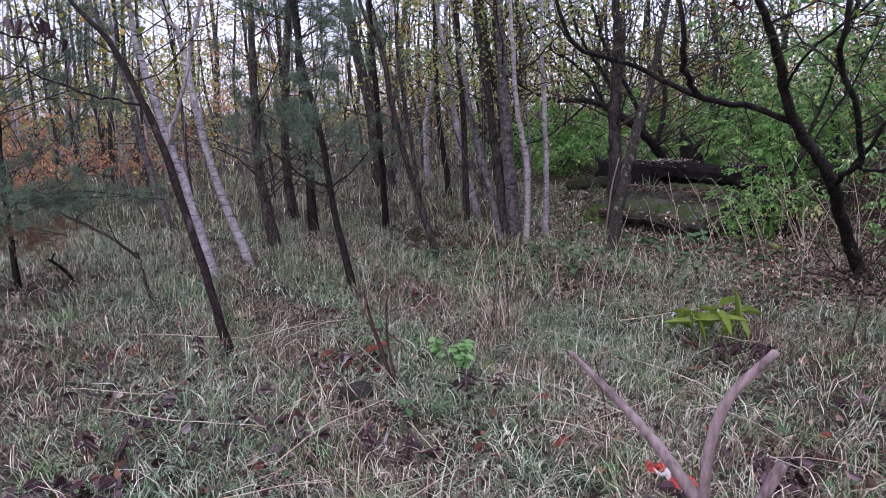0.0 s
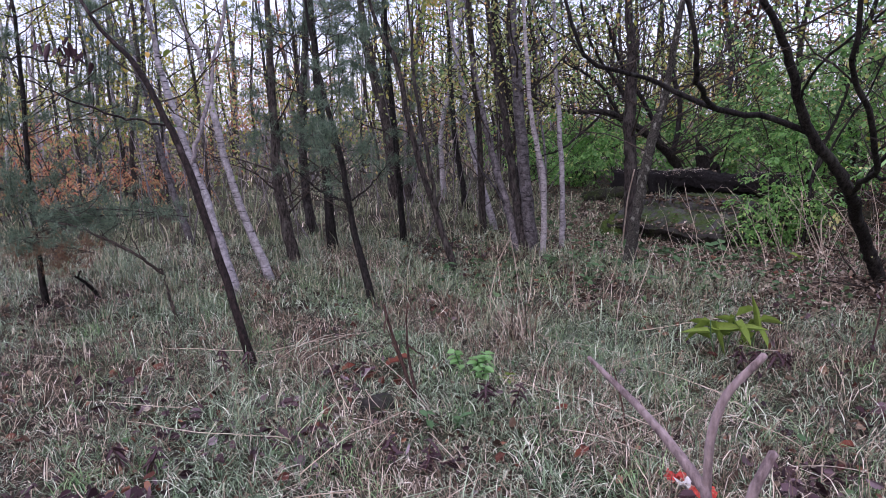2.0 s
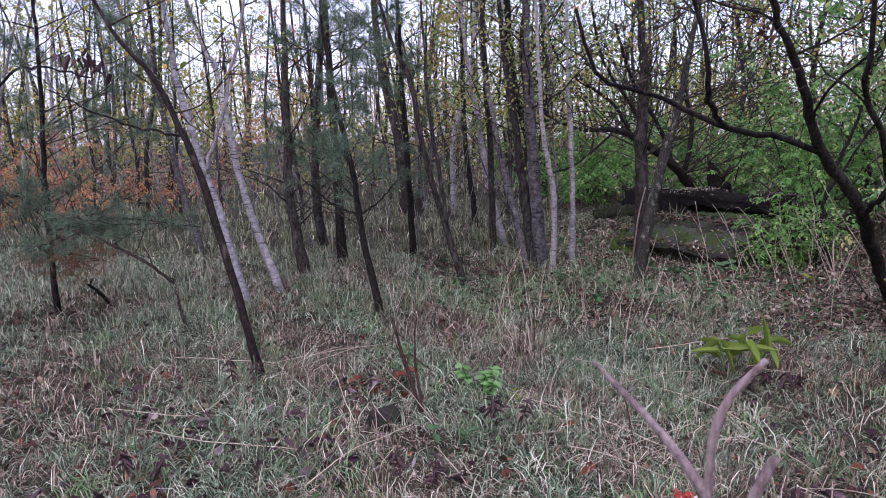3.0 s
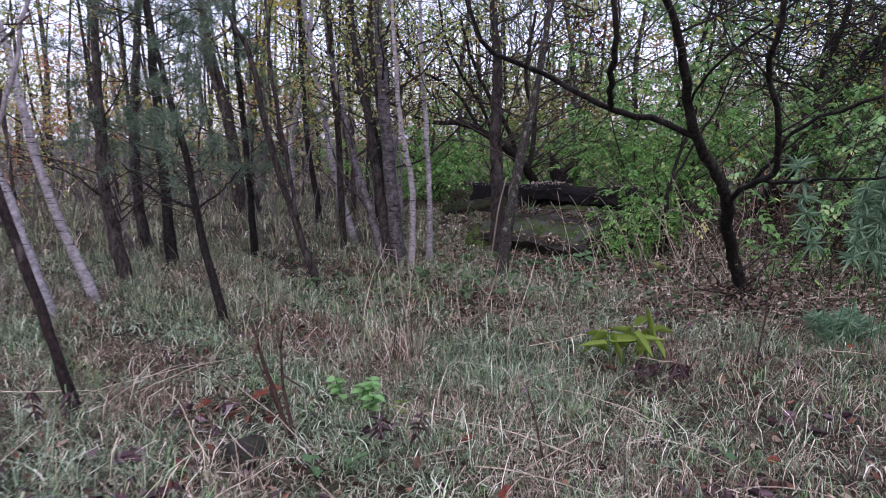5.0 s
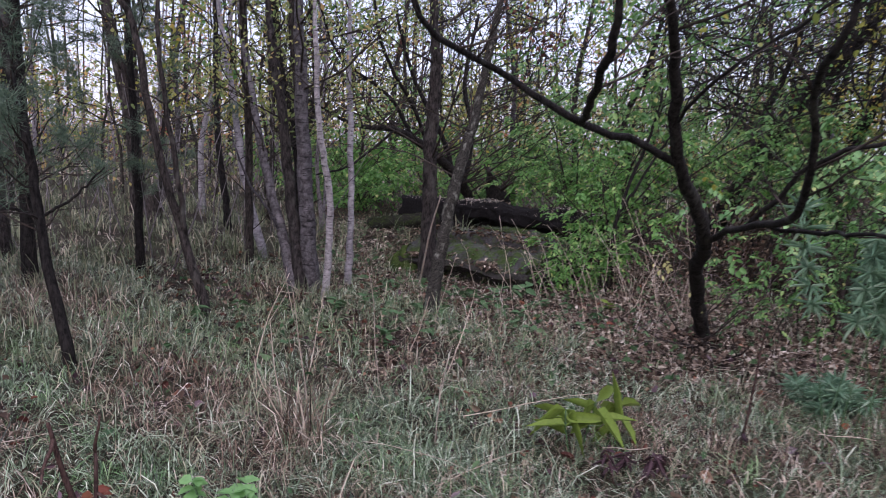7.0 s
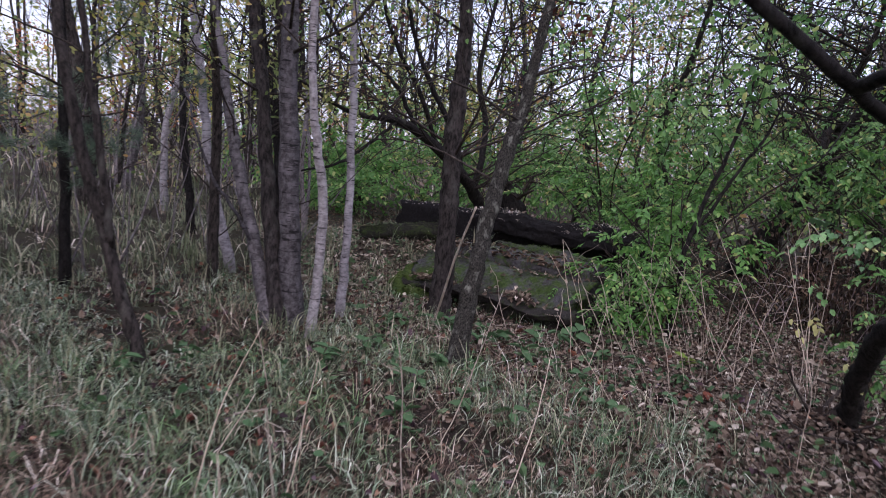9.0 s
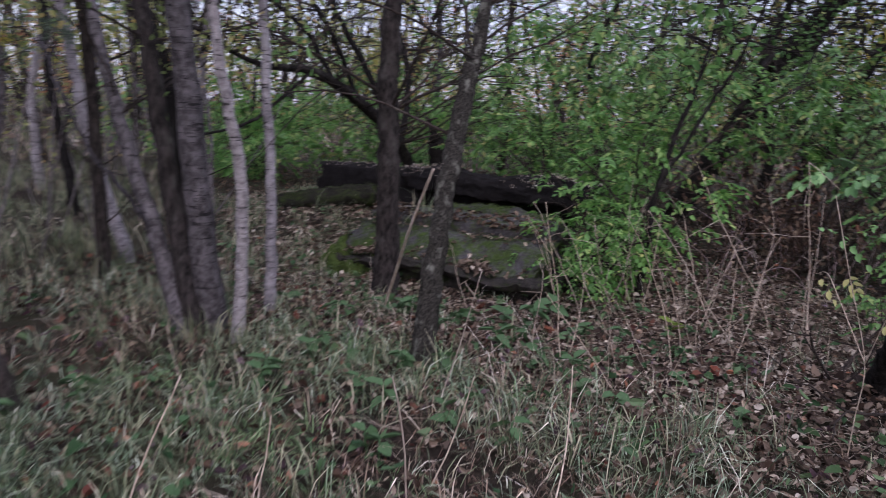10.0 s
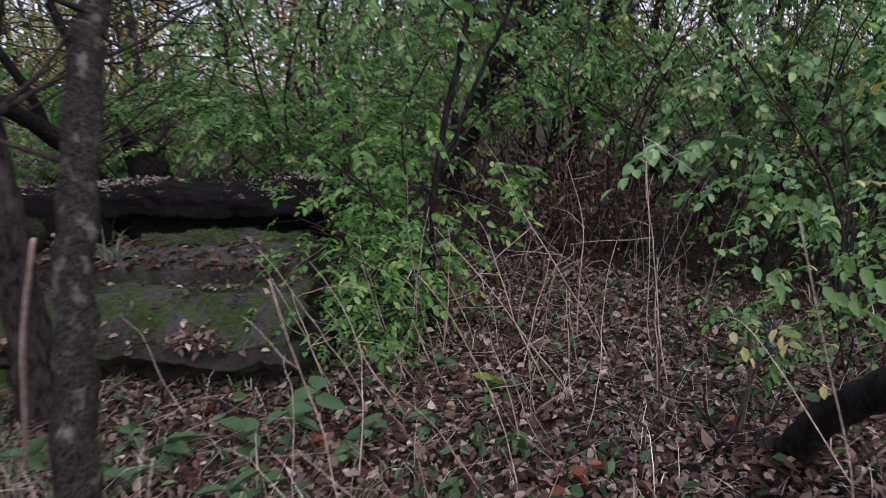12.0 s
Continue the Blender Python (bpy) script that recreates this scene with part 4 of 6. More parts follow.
mound = slab("mossy_block", FOOT + BACK * 1.03 + ALONG * 0.25 + np.array([0, 0, 0.10]), 1.15, [(0, 0), (0.42, 0), (0.40, 0.34), (0.24, 0.42), (0.07, 0.38), (0.01, 0.28)], STONE, "rounded block grown over with green moss", "concrete block", 0.05, 48)
beam_left = slab("black_timber", (2.47, 10.90, 0.20), 1.2, [(0.03, 0), (0.28, 0.02), (0.29, 0.32), (0.25, 0.44), (0.05, 0.455), (0.0, 0.41), (-0.01, 0.08)], TIMBER, "short thick blackened timber lying on leaves", "timber", 0.03, 50)
beam_long = slab("black_timber", (3.06, 10.02, 0.46), 2.0, [(0, 0.02), (0.22, 0), (0.24, 0.19), (0.18, 0.235), (0.03, 0.22), (-0.01, 0.15)], TIMBER, "long dark rotten timber with a pale weathered top, lying on another", "timber", 0.045, 66)
slab("black_timber", (3.34, 9.96, 0.10), 1.5, [(0, 0), (0.2, 0), (0.2, 0.37), (0, 0.37)], TIMBER, "black timber carrying the long one", "timber", 0.045)
hl = Heap()
ln = wander((1.95, 10.66, 0.26), (0.88, -0.46, 0.10), 1.0, 18, 0.04)
tube(hl, ln, (0.07, 0.105, 0.10, 0.10), 16, 0.14)
old_log = lone("fallen_log", hl, LOG_BARK, tuple(ln[0]), "mossy rotten log lying among dead leaves", "log")
fuzz("log_moss", tops(old_log, 2600, 5.0, -0.05, 0.5), MOSS_DULL, "dull green moss on the rotten log", "moss", 0.02, 0.008)
fuzz("slab_moss", tops(upper, 5200, 4.6, 0.02, 0.3), MOSS_DULL, "dull green moss in patches on the slab", "moss", 0.016, 0.007)
fuzz("slab_moss", tops(block, 1800, 3.1, 0.1, 0.4, 5.0), MOSS_FUZZ, "patches of moss on the flat block", "moss", 0.02, 0.007)
fuzz("slab_moss", tops(mound, 5200, 3.1, -0.25, 0.15, 2.0), MOSS_FUZZ, "green moss covering the rounded block", "moss", 0.022, 0.007)
fuzz("footing_moss", tops(footing, 1500, 4.2, 0.05, 0.1, 9.0), MOSS_DULL, "moss on the footing's broken edge", "moss", 0.016, 0.007)
fuzz("weathered_straw", tops(beam_long, 700, 2.0, -0.2, 0.5), STRAW, "pale straw and splinters on the long timber", "straw", 0.06, 0.006, 1.5)
fuzz("weathered_straw", tops(beam_left, 160, 2.0, -0.1, 0.5), STRAW, "pale straw on the short timber", "straw", 0.06, 0.006, 1.5)
for mx, my, mr, mh in ((1.90, 8.60, 0.16, 0.95), (1.97, 8.42, 0.13, 0.85), (2.03, 8.75, 0.17, 1.25), (1.86, 8.48, 0.11, 0.7)):
    hm = Heap()
    a, b = np.meshgrid(np.linspace(0, 2 * np.pi, 24, endpoint=False), np.linspace(0, 1, 9))
    rr = mr * (1 + 0.16 * np.sin(3 * a + 5 * b) + 0.08 * np.sin(7 * a - 4 * b))
    v = np.stack([mx + rr * np.cos(a) * np.cos(b * 1.5), my + rr * np.sin(a) * np.cos(b * 1.5), 0.01 + rr * mh * np.sin(b * 1.5) + 0 * a], -1)
    v += RNG.normal(size=v.shape) * 0.007
    i, j = np.arange(8)[:, None] * 24, np.arange(24)[None]
    hm.add(v.reshape(-1, 3), (), np.stack([i + j, i + (j + 1) % 24, i + 24 + (j + 1) % 24, i + 24 + j], -1).reshape(-1, 4))
    cushion = lone("moss_cushion", hm, MOSS, (mx, my, 0), "green moss cushion at the slab's broken end", "moss")
    fuzz("moss_shoots", tops(cushion, 1300, 3.0, -0.3, 0.05), MOSS_FUZZ, "fine moss shoots on a cushion", "moss", 0.011, 0.006)
for u0, u1, n, tall in ((0.12, 0.36, 150, 0.06), (0.64, 0.80, 80, 0.06), (0.3, 0.95, 60, 0.02)):
    u, d = RNG.uniform(u0, u1, n), RNG.uniform(-0.03, 0.16, n)
    at = FOOT + ALONG * (1.6 * u)[:, None] + BACK * d[:, None]
    at[:, 2] = 0.19 + tall * RNG.random(n) * np.sin(np.pi * (u - u0) / (u1 - u0))
    leaf_pile("leaf_pile", at, 0.046, LITTER_PALE, "pile of curled tan leaves on the footing's ledge")
leaf_pile("slab_leaves", tops(upper, 170, 3.0, -0.2, 0.3) + np.array([0, 0, 0.01]), 0.04, LITTER_PALE, "dead leaves lying on the mossy slab", 0.4)
leaf_pile("slab_leaves", tops(block, 260, 3.0, -0.3, 0.3, 3.0) + np.array([0, 0, 0.012]), 0.055, LITTER, "dead leaves lying on the flat block", 0.4)
leaf_pile("timber_leaves", tops(beam_long, 34, 2.0, -0.4, 0.4) + np.array([0, 0, 0.012]), 0.05, LITTER_PALE, "dead leaves lying on the long timber", 0.4)


# ---- grass, herbs and fallen leaves ----
RNG = np.random.default_rng(25)
def littered(x, y):
    """How far the ground is leaf litter rather than grass, 0 to 1."""
    edge = 2.0 + 0.5 * np.clip(5.7 - y, 0, 3) - 0.12 * np.clip(y - 6.5, 0, 4) + 0.25 * np.sin(2.3 * y) + 0.15 * np.sin(5.1 * x + 3 * y)
    return np.clip((x - edge) / 0.7 + 0.5, 0, 1) * np.clip((y - 4.0) / 0.8, 0, 1) * np.clip((19 - y) / 3, 0, 1)


def patchy(x, y, s=1.0):
    return 0.5 + 0.25 * np.sin(3.1 * s * x + 1.7 * s * y) + 0.25 * np.sin(2.3 * s * y - 3.7 * s * x + 2) * np.sin(1.1 * s * x + 4.3 * s * y)


def spread(n, y0, y1, wide=0.80, pad=1.2, power=1.0):
    y = y0 + (y1 - y0) * RNG.random(n) ** power
    x = RNG.uniform(-1, 1, n) * (np.abs(y) * wide + pad)
    return x, y


def sparse(x, y):
    """1 in the open grass, low under the birches, where leaves and herbs take over."""
    return 1 - 0.38 * np.clip((x + 0.8) / 1.0, 0, 1) * np.clip((y - 4.9) / 1.0, 0, 1) * np.clip((10 - y) / 1.5, 0, 1)


def tussocks(h, cx, cy, per, height, width, lean, fine):
    """Grass in tufts: blades that fan out of one foot and sag to one side."""
    k = len(cx)
    fall = RNG.uniform(0, 2 * np.pi, k)
    size = RNG.uniform(0.55, 1.3, k) * (0.6 + 0.8 * patchy(cx, cy, 0.9))
    rep = np.repeat(np.arange(k), per)
    n = len(rep)
    ox, oy = RNG.normal(size=n) * 0.028, RNG.normal(size=n) * 0.028
    way = np.stack([ox / 0.028 + 1.1 * np.cos(fall[rep]), oy / 0.028 + 1.1 * np.sin(fall[rep])])
    turn = np.arctan2(way[1], way[0]) + RNG.normal(size=n) * 0.5
    blades(h, cx[rep] + ox, cy[rep] + oy, height * size[rep] * RNG.uniform(0.45, 1.3, n), width * RNG.uniform(0.55, 1.3, n), np.abs(RNG.normal(lean, 0.45, n)).clip(0.05, 1.9), turn, fine=fine)


def grass(name, mat, label, sets, green, round_about=0):
    h = Heap()
    for n, y0, y1, hgt, wid, lean, per in sets:
        n = n // per
        x, y = spread(n, y0, y1)
        x = np.where(RNG.random(n) < 0.12, x + 1.5, x)
        tone = np.clip((patchy(x, y, 1.3) * 0.6 + patchy(y, -x, 0.7) * 0.6 - 0.6) * 1.7 + 0.5, 0, 1)
        tone = np.clip(tone - 0.08 * np.clip((0.3 - x) / 0.8, 0, 1) * np.clip((y - 2.2) / 0.8, 0, 1) * np.clip((7 - y) / 1.5, 0, 1), 0, 1)
        ok = RNG.random(n) > littered(x, y) * 0.95
        ok &= RNG.random(n) < sparse(x, y) * np.clip(0.12 + 1.15 * (tone if green else 1 - tone), 0, 1)
        thin = 0.24 * np.clip((0.0 - x) / 0.5, 0, 1) * (y < 5.6) + 0.32 * np.clip((x - 1.2) / 0.5, 0, 1) * (y < 3.9)
        ok &= RNG.random(n) > thin
        tussocks(h, x[ok], y[ok], per, hgt, wid, lean, hgt > 0.18)
    if round_about:
        x, y = np.concatenate([RNG.uniform(-15, 15, round_about // 2), RNG.normal(size=round_about) * 3.6]), np.concatenate([RNG.uniform(-9, 17, round_about // 2), RNG.normal(size=round_about) * 3.0 + 2.0])
        ok = (np.abs(x) > np.abs(y) * 0.8 + 0.7) | (y < 0.9)
        ok &= littered(x, y) < RNG.random(len(x))
        tussocks(h, x[ok], y[ok], 6, 0.2, 0.014, 1.2, False)
    return lone(name, h, mat, (0, 0, 0), label, "grass", kind="stuff", smooth=False)


grass("green_grass", GRASS_GREEN, "green grass in tufts, bent over each other", [(104000, 0.6, 5.2, 0.125, 0.0033, 1.1, 12), (11000, 0.6, 5.2, 0.23, 0.0043, 1.35, 9), (8000, 3.8, 7.2, 0.19, 0.0036, 1.25, 10), (50000, 5.2, 9.0, 0.15, 0.0047, 1.0, 11)], True, 7000)
grass("dry_grass", GRASS_DRY, "dry brown and tan grass lying and standing", [(76000, 0.6, 5.2, 0.115, 0.0031, 1.15, 10), (8000, 0.6, 5.2, 0.2, 0.0036, 1.1, 6), (28000, 5.2, 9.0, 0.15, 0.0046, 1.1, 10), (6000, 9, 16, 0.24, 0.010, 0.8, 5), (9000, 17, 36, 0.40, 0.022, 0.6, 3)], False, 6500)
grass("brown_grass", GRASS_BROWN, "brown withered grass bent over in the shade", [(16000, 0.8, 4.2, 0.13, 0.003, 1.2, 9), (30000, 3.6, 7.6, 0.17, 0.0034, 1.2, 10)], False)
grass("pale_straw", STRAW, "pale straw blades sticking out of the grass", [(1700, 0.6, 5.2, 0.10, 0.005, 0.9, 3), (800, 2.5, 7.5, 0.15, 0.0042, 1.0, 4)], False)
grass("field_grass", GRASS_FIELD, "olive woodland grass standing under the trees", [(14000, 3.0, 6.0, 0.15, 0.0045, 0.95, 9), (34000, 5.5, 9.0, 0.17, 0.0055, 0.8, 9), (32000, 8.5, 16.0, 0.24, 0.010, 0.6, 6), (9000, 16, 34, 0.36, 0.022, 0.5, 3)], True, 4500)
# fresh thick tufts and straw in the open grass
hx = Heap()
x, y = RNG.uniform(-3.2, 3.2, 2400), RNG.uniform(1.2, 7.0, 2400)
ok = (patchy(x + 0.4, y, 1.9) > 0.62) & (littered(x, y) < 0.4)
tussocks(hx, x[ok], y[ok], 12, 0.15, 0.0038, 1.2, True)
lone("green_grass", hx, GRASS_FRESH, (0, 0, 0), "fresh green grass tufts in the open", "grass", kind="stuff", smooth=False)
hx = Heap()
x, y = RNG.uniform(-1.0, 1.6, 230), RNG.uniform(1.2, 3.6, 230)
tussocks(hx, x, y, 5, 0.14, 0.0036, 1.2, True)
lone("pale_straw", hx, STRAW, (0, 0, 0), "pale straw bent over the green grass", "grass", kind="stuff", smooth=False)
# thin grass and straw that stands in the dead leaves
hx = Heap()
x, y = RNG.uniform(0.1, 5.0, 1300), RNG.uniform(4.2, 9.6, 1300)
ok = RNG.random(1300) < np.clip(1.0 - (x - 1.6) / 1.9, 0.03, 0.8) * (0.2 + patchy(x, y, 1.5))
tussocks(hx, x[ok], y[ok], 8, 0.19, 0.004, 0.9, True)
lone("sparse_grass", hx, GRASS_FIELD, (0, 0, 0), "sparse thin grass standing in dead leaves", "grass", kind="stuff", smooth=False)
hx = Heap()
x, y = RNG.uniform(1.4, 5.0, 260), RNG.uniform(4.6, 8.6, 260)
tussocks(hx, x, y, 2, 0.30, 0.0024, 1.0, True)
lone("sparse_straw", hx, STRAW, (0, 0, 0), "thin pale straws lying and standing in dead leaves", "grass", kind="stuff", smooth=False)


def scatter_leaves(name, mat, label, n, region, size, flat=0.35, lift=0.015):
    x, y = region(n)
    k = len(x)
    at = np.stack([x, y, gnd(x, y) + lift * RNG.random(k)], 1)
    way = ball_ways(k)
    way[:, 2] *= 0.35
    up = np.array([0, 0, 1.0]) + RNG.normal(size=(k, 3)) * flat
    h = Heap()
    near = np.hypot(x - 1, y - 4) < 5.5
    fold, droop = RNG.uniform(-0.5, 0.85, (k, 1)), RNG.uniform(-0.3, 0.6, (k, 1))
    long = size * np.clip(np.exp(RNG.normal(size=k) * 0.35), 0.4, 1.45)
    if near.any():
        leaves(h, at[near], way[near], up[near], long[near], long[near] * RNG.uniform(0.3, 0.8, near.sum()), fold[near], droop[near])
    if not near.all():
        small_leaves(h, at[~near], way[~near], up[~near], long[~near], size * 0.6)
    return lone(name, h, mat, (0, 0, 0), label, "fallen leaves", kind="stuff", smooth=False)


def in_litter(n):
    x, y = RNG.uniform(0.6, 10, n), RNG.uniform(3.8, 17, n)
    ok = RNG.random(n) < littered(x, y) + 0.05
    return x[ok], y[ok]


def before_slab(n):
    x, y = RNG.uniform(0.9, 5.2, n), RNG.uniform(4.6, 9.5, n)
    ok = RNG.random(n) < littered(x, y) + 0.12
    return x[ok], y[ok]


def under_birches(n):
    x, y = RNG.uniform(-1.0, 3.4, n), RNG.uniform(4.4, 9.5, n)
    ok = RNG.random(n) < (1.05 - sparse(x, y)) * 1.2
    return x[ok], y[ok]


def in_grass(n):
    x, y = spread(n, 0.8, 9.5, 0.8, 1.0, 1.0)
    ok = RNG.random(n) < patchy(x, y, 1.7) * np.where((x < -0.3) & (y < 3.6), 1.2, np.where((x > 1.2) & (y < 4.8), 1.5, np.where(y < 2.8, 0.45, 0.7)))
    return x[ok], y[ok]


scatter_leaves("leaf_litter", LITTER, "brown and tan dead leaves covering the soil", 60000, in_litter, 0.037, 0.8, 0.03)
scatter_leaves("leaf_litter", LITTER_PALE, "small pale and brown dead leaves before the slab", 36000, before_slab, 0.034, 1.0, 0.045)
scatter_leaves("leaf_litter", LITTER, "scattered brown dead leaves in the grass", 7500, in_grass, 0.038, 0.9, 0.06)
scatter_leaves("dark_leaf_litter", LITTER_DARK, "dark purple wilted leaves in the grass", 3500, in_grass, 0.038, 1.0, 0.06)


def wilted_heaps(n):
    """Small heaps of wilted leaves, most of them on the trodden side of the grass."""
    k = 34
    cx = np.concatenate([RNG.uniform(-1.9, -0.3, 18), RNG.uniform(-2.6, 2.6, k - 18)])
    cy = np.concatenate([RNG.uniform(2.2, 3.8, 18), RNG.uniform(1.8, 4.2, k - 18)])
    i = RNG.integers(0, k, n)
    return cx[i] + RNG.normal(size=n) * 0.075, cy[i] + RNG.normal(size=n) * 0.06


scatter_leaves("dark_leaf_litter", LITTER_DARK, "heaps of dark purple wilted leaves in the grass", 620, wilted_heaps, 0.05, 1.2, 0.07)
scatter_leaves("rust_leaf_litter", LITTER_RUST, "rust-brown leaves in heaps in the grass", 90, wilted_heaps, 0.05, 1.0, 0.07)
scatter_leaves("rust_leaf_litter", LITTER_RUST, "rust-brown fallen leaves in the grass", 2400, in_grass, 0.035, 1.0, 0.06)
scatter_leaves("low_herbs", HERB, "small round herb leaves in the grass", 1100, in_grass, 0.032, 0.7, 0.12)
scatter_leaves("pale_leaf_litter", LITTER_PALE, "pale tan fallen leaves in the grass", 1300, in_grass, 0.04, 0.9, 0.05)
scatter_leaves("leaf_litter", LITTER, "brown dead leaves under the birches", 8000, under_birches, 0.037, 0.9, 0.04)
scatter_leaves("dark_leaf_litter", LITTER_DARK, "dark rotting leaves under the birches", 1600, under_birches, 0.042, 0.9, 0.05)
scatter_leaves("rust_leaf_litter", LITTER_RUST, "rust-brown dead leaves under the birches", 1500, under_birches, 0.04, 0.8, 0.05)
scatter_leaves("low_herbs", HERB, "low green herb leaves between dead leaves", 2300, in_litter, 0.044, 0.5, 0.08)
scatter_leaves("low_herbs", HERB, "low green herb leaves before the slab", 1500, before_slab, 0.045, 0.6, 0.10)
scatter_leaves("low_herbs", HERB, "low blue-green herb leaves under the birches", 1300, under_birches, 0.05, 0.6, 0.08)


def twig_litter():
    """Short dead twigs and straws lying in every direction among the leaves."""
    for mat, n, lab in ((BARK_TWIG, 420, "short dark dead twigs lying on the leaves"), (STALK_DRY, 520, "short pale straws and twigs lying on the leaves")):
        h = Heap()
        for x, y in zip(*before_slab(n * 3)):
            a = RNG.uniform(0, 2 * np.pi)
            z = float(gnd(x, y)) + RNG.uniform(0.015, 0.05)
            tube(h, wander((x, y, z), (np.cos(a), np.sin(a), RNG.normal() * 0.12), RNG.uniform(0.06, 0.32), 4, 0.12), (RNG.uniform(0.0012, 0.003), 0.001), 3)
        lone("twig_litter", h, mat, (0, 0, 0), lab, "twigs", kind="stuff")


twig_litter()


def round_about(n):
    x, y = np.concatenate([RNG.uniform(-15, 15, n // 2), RNG.normal(size=n // 2) * 3.6]), np.concatenate([RNG.uniform(-9, 20, n // 2), RNG.normal(size=n // 2) * 3.0 + 1.0])
    ok = (np.abs(x) > np.abs(y) * 0.8 + 0.6) | (y < 0.9)
    return x[ok], y[ok]


scatter_leaves("leaf_litter", LITTER, "brown dead leaves over the wood's floor", 26000, round_about, 0.07, 0.6, 0.05)


def behind_slab(n):
    x, y = RNG.uniform(0.9, 4.6, n), RNG.uniform(8.6, 12.6, n)
    return x, y


scatter_leaves("leaf_litter", LITTER_PALE, "tan and pale dead leaves between the slab and the timbers", 9000, behind_slab, 0.055, 0.8, 0.05)
scatter_leaves("low_herbs", HERB, "low herb leaves between the slab and the timbers", 900, behind_slab, 0.06, 0.6, 0.1)
hx = Heap()
x, y = behind_slab(260)
tussocks(hx, x, y, 7, 0.22, 0.007, 0.8, False)
lone("sparse_grass", hx, GRASS_FIELD, (0, 0, 0), "sparse grass round the old timbers", "grass", kind="stuff", smooth=False)


def by_crooked_tree(n):
    a, r = RNG.uniform(0, 2 * np.pi, n), np.abs(RNG.normal(size=n)) * 0.17
    return 3.40 + r * np.cos(a), 5.38 + r * np.sin(a)


scatter_leaves("leaf_pile", LITTER, "dead leaves heaped round the crooked tree's foot", 280, by_crooked_tree, 0.042, 0.8, 0.08)


# ---- far woods and undergrowth ----
RNG = np.random.default_rng(26)
def far_woods():
    h = Heap()
    for _ in range(330):
        a, d = RNG.uniform(-1.9, 1.9), RNG.uniform(30, 62)
        x, y = np.sin(a) * d, np.cos(a) * d
        tube(h, wander((x, y, -0.1), (RNG.normal() * 0.1, RNG.normal() * 0.1, 1), RNG.uniform(6, 11), 6, 0.05), (RNG.uniform(0.06, 0.16), 0.03), 5)
    lone("far_woods", h, BARK_BROWN, (0, 0, 0), "bare trunks of the wood in the distance", "trees", kind="stuff")
    for mat, n, lab, top in ((LEAF_MIXED, 38000, "thin olive and yellow foliage of the distant wood", 5.5), (LEAF_YELLOW, 16000, "yellow-green foliage of the distant wood", 5.5), (LEAF_ORANGE, 5500, "orange and red foliage of the distant wood", 4.5)):
        k = n // 30
        a, d = RNG.uniform(-1.7, 1.7, k), RNG.uniform(22, 60, k)
        c = np.stack([np.sin(a) * d, np.cos(a) * d, RNG.uniform(0.3, 1.0, k) ** 1.3 * top * d / 45], 1)
        at = np.repeat(c, 30, 0) + RNG.normal(size=(k * 30, 3)) * np.array([0.8, 0.8, 0.36])
        at[:, 2] = np.abs(at[:, 2])
        h = Heap()
        small_leaves(h, at, ball_ways(len(at)), ball_ways(len(at), 0.5), 0.16 * RNG.uniform(0.7, 1.4, len(at)), 0.11)
        lone("far_foliage", h, mat, (0, 0, 0), lab, "foliage", kind="stuff", smooth=False)


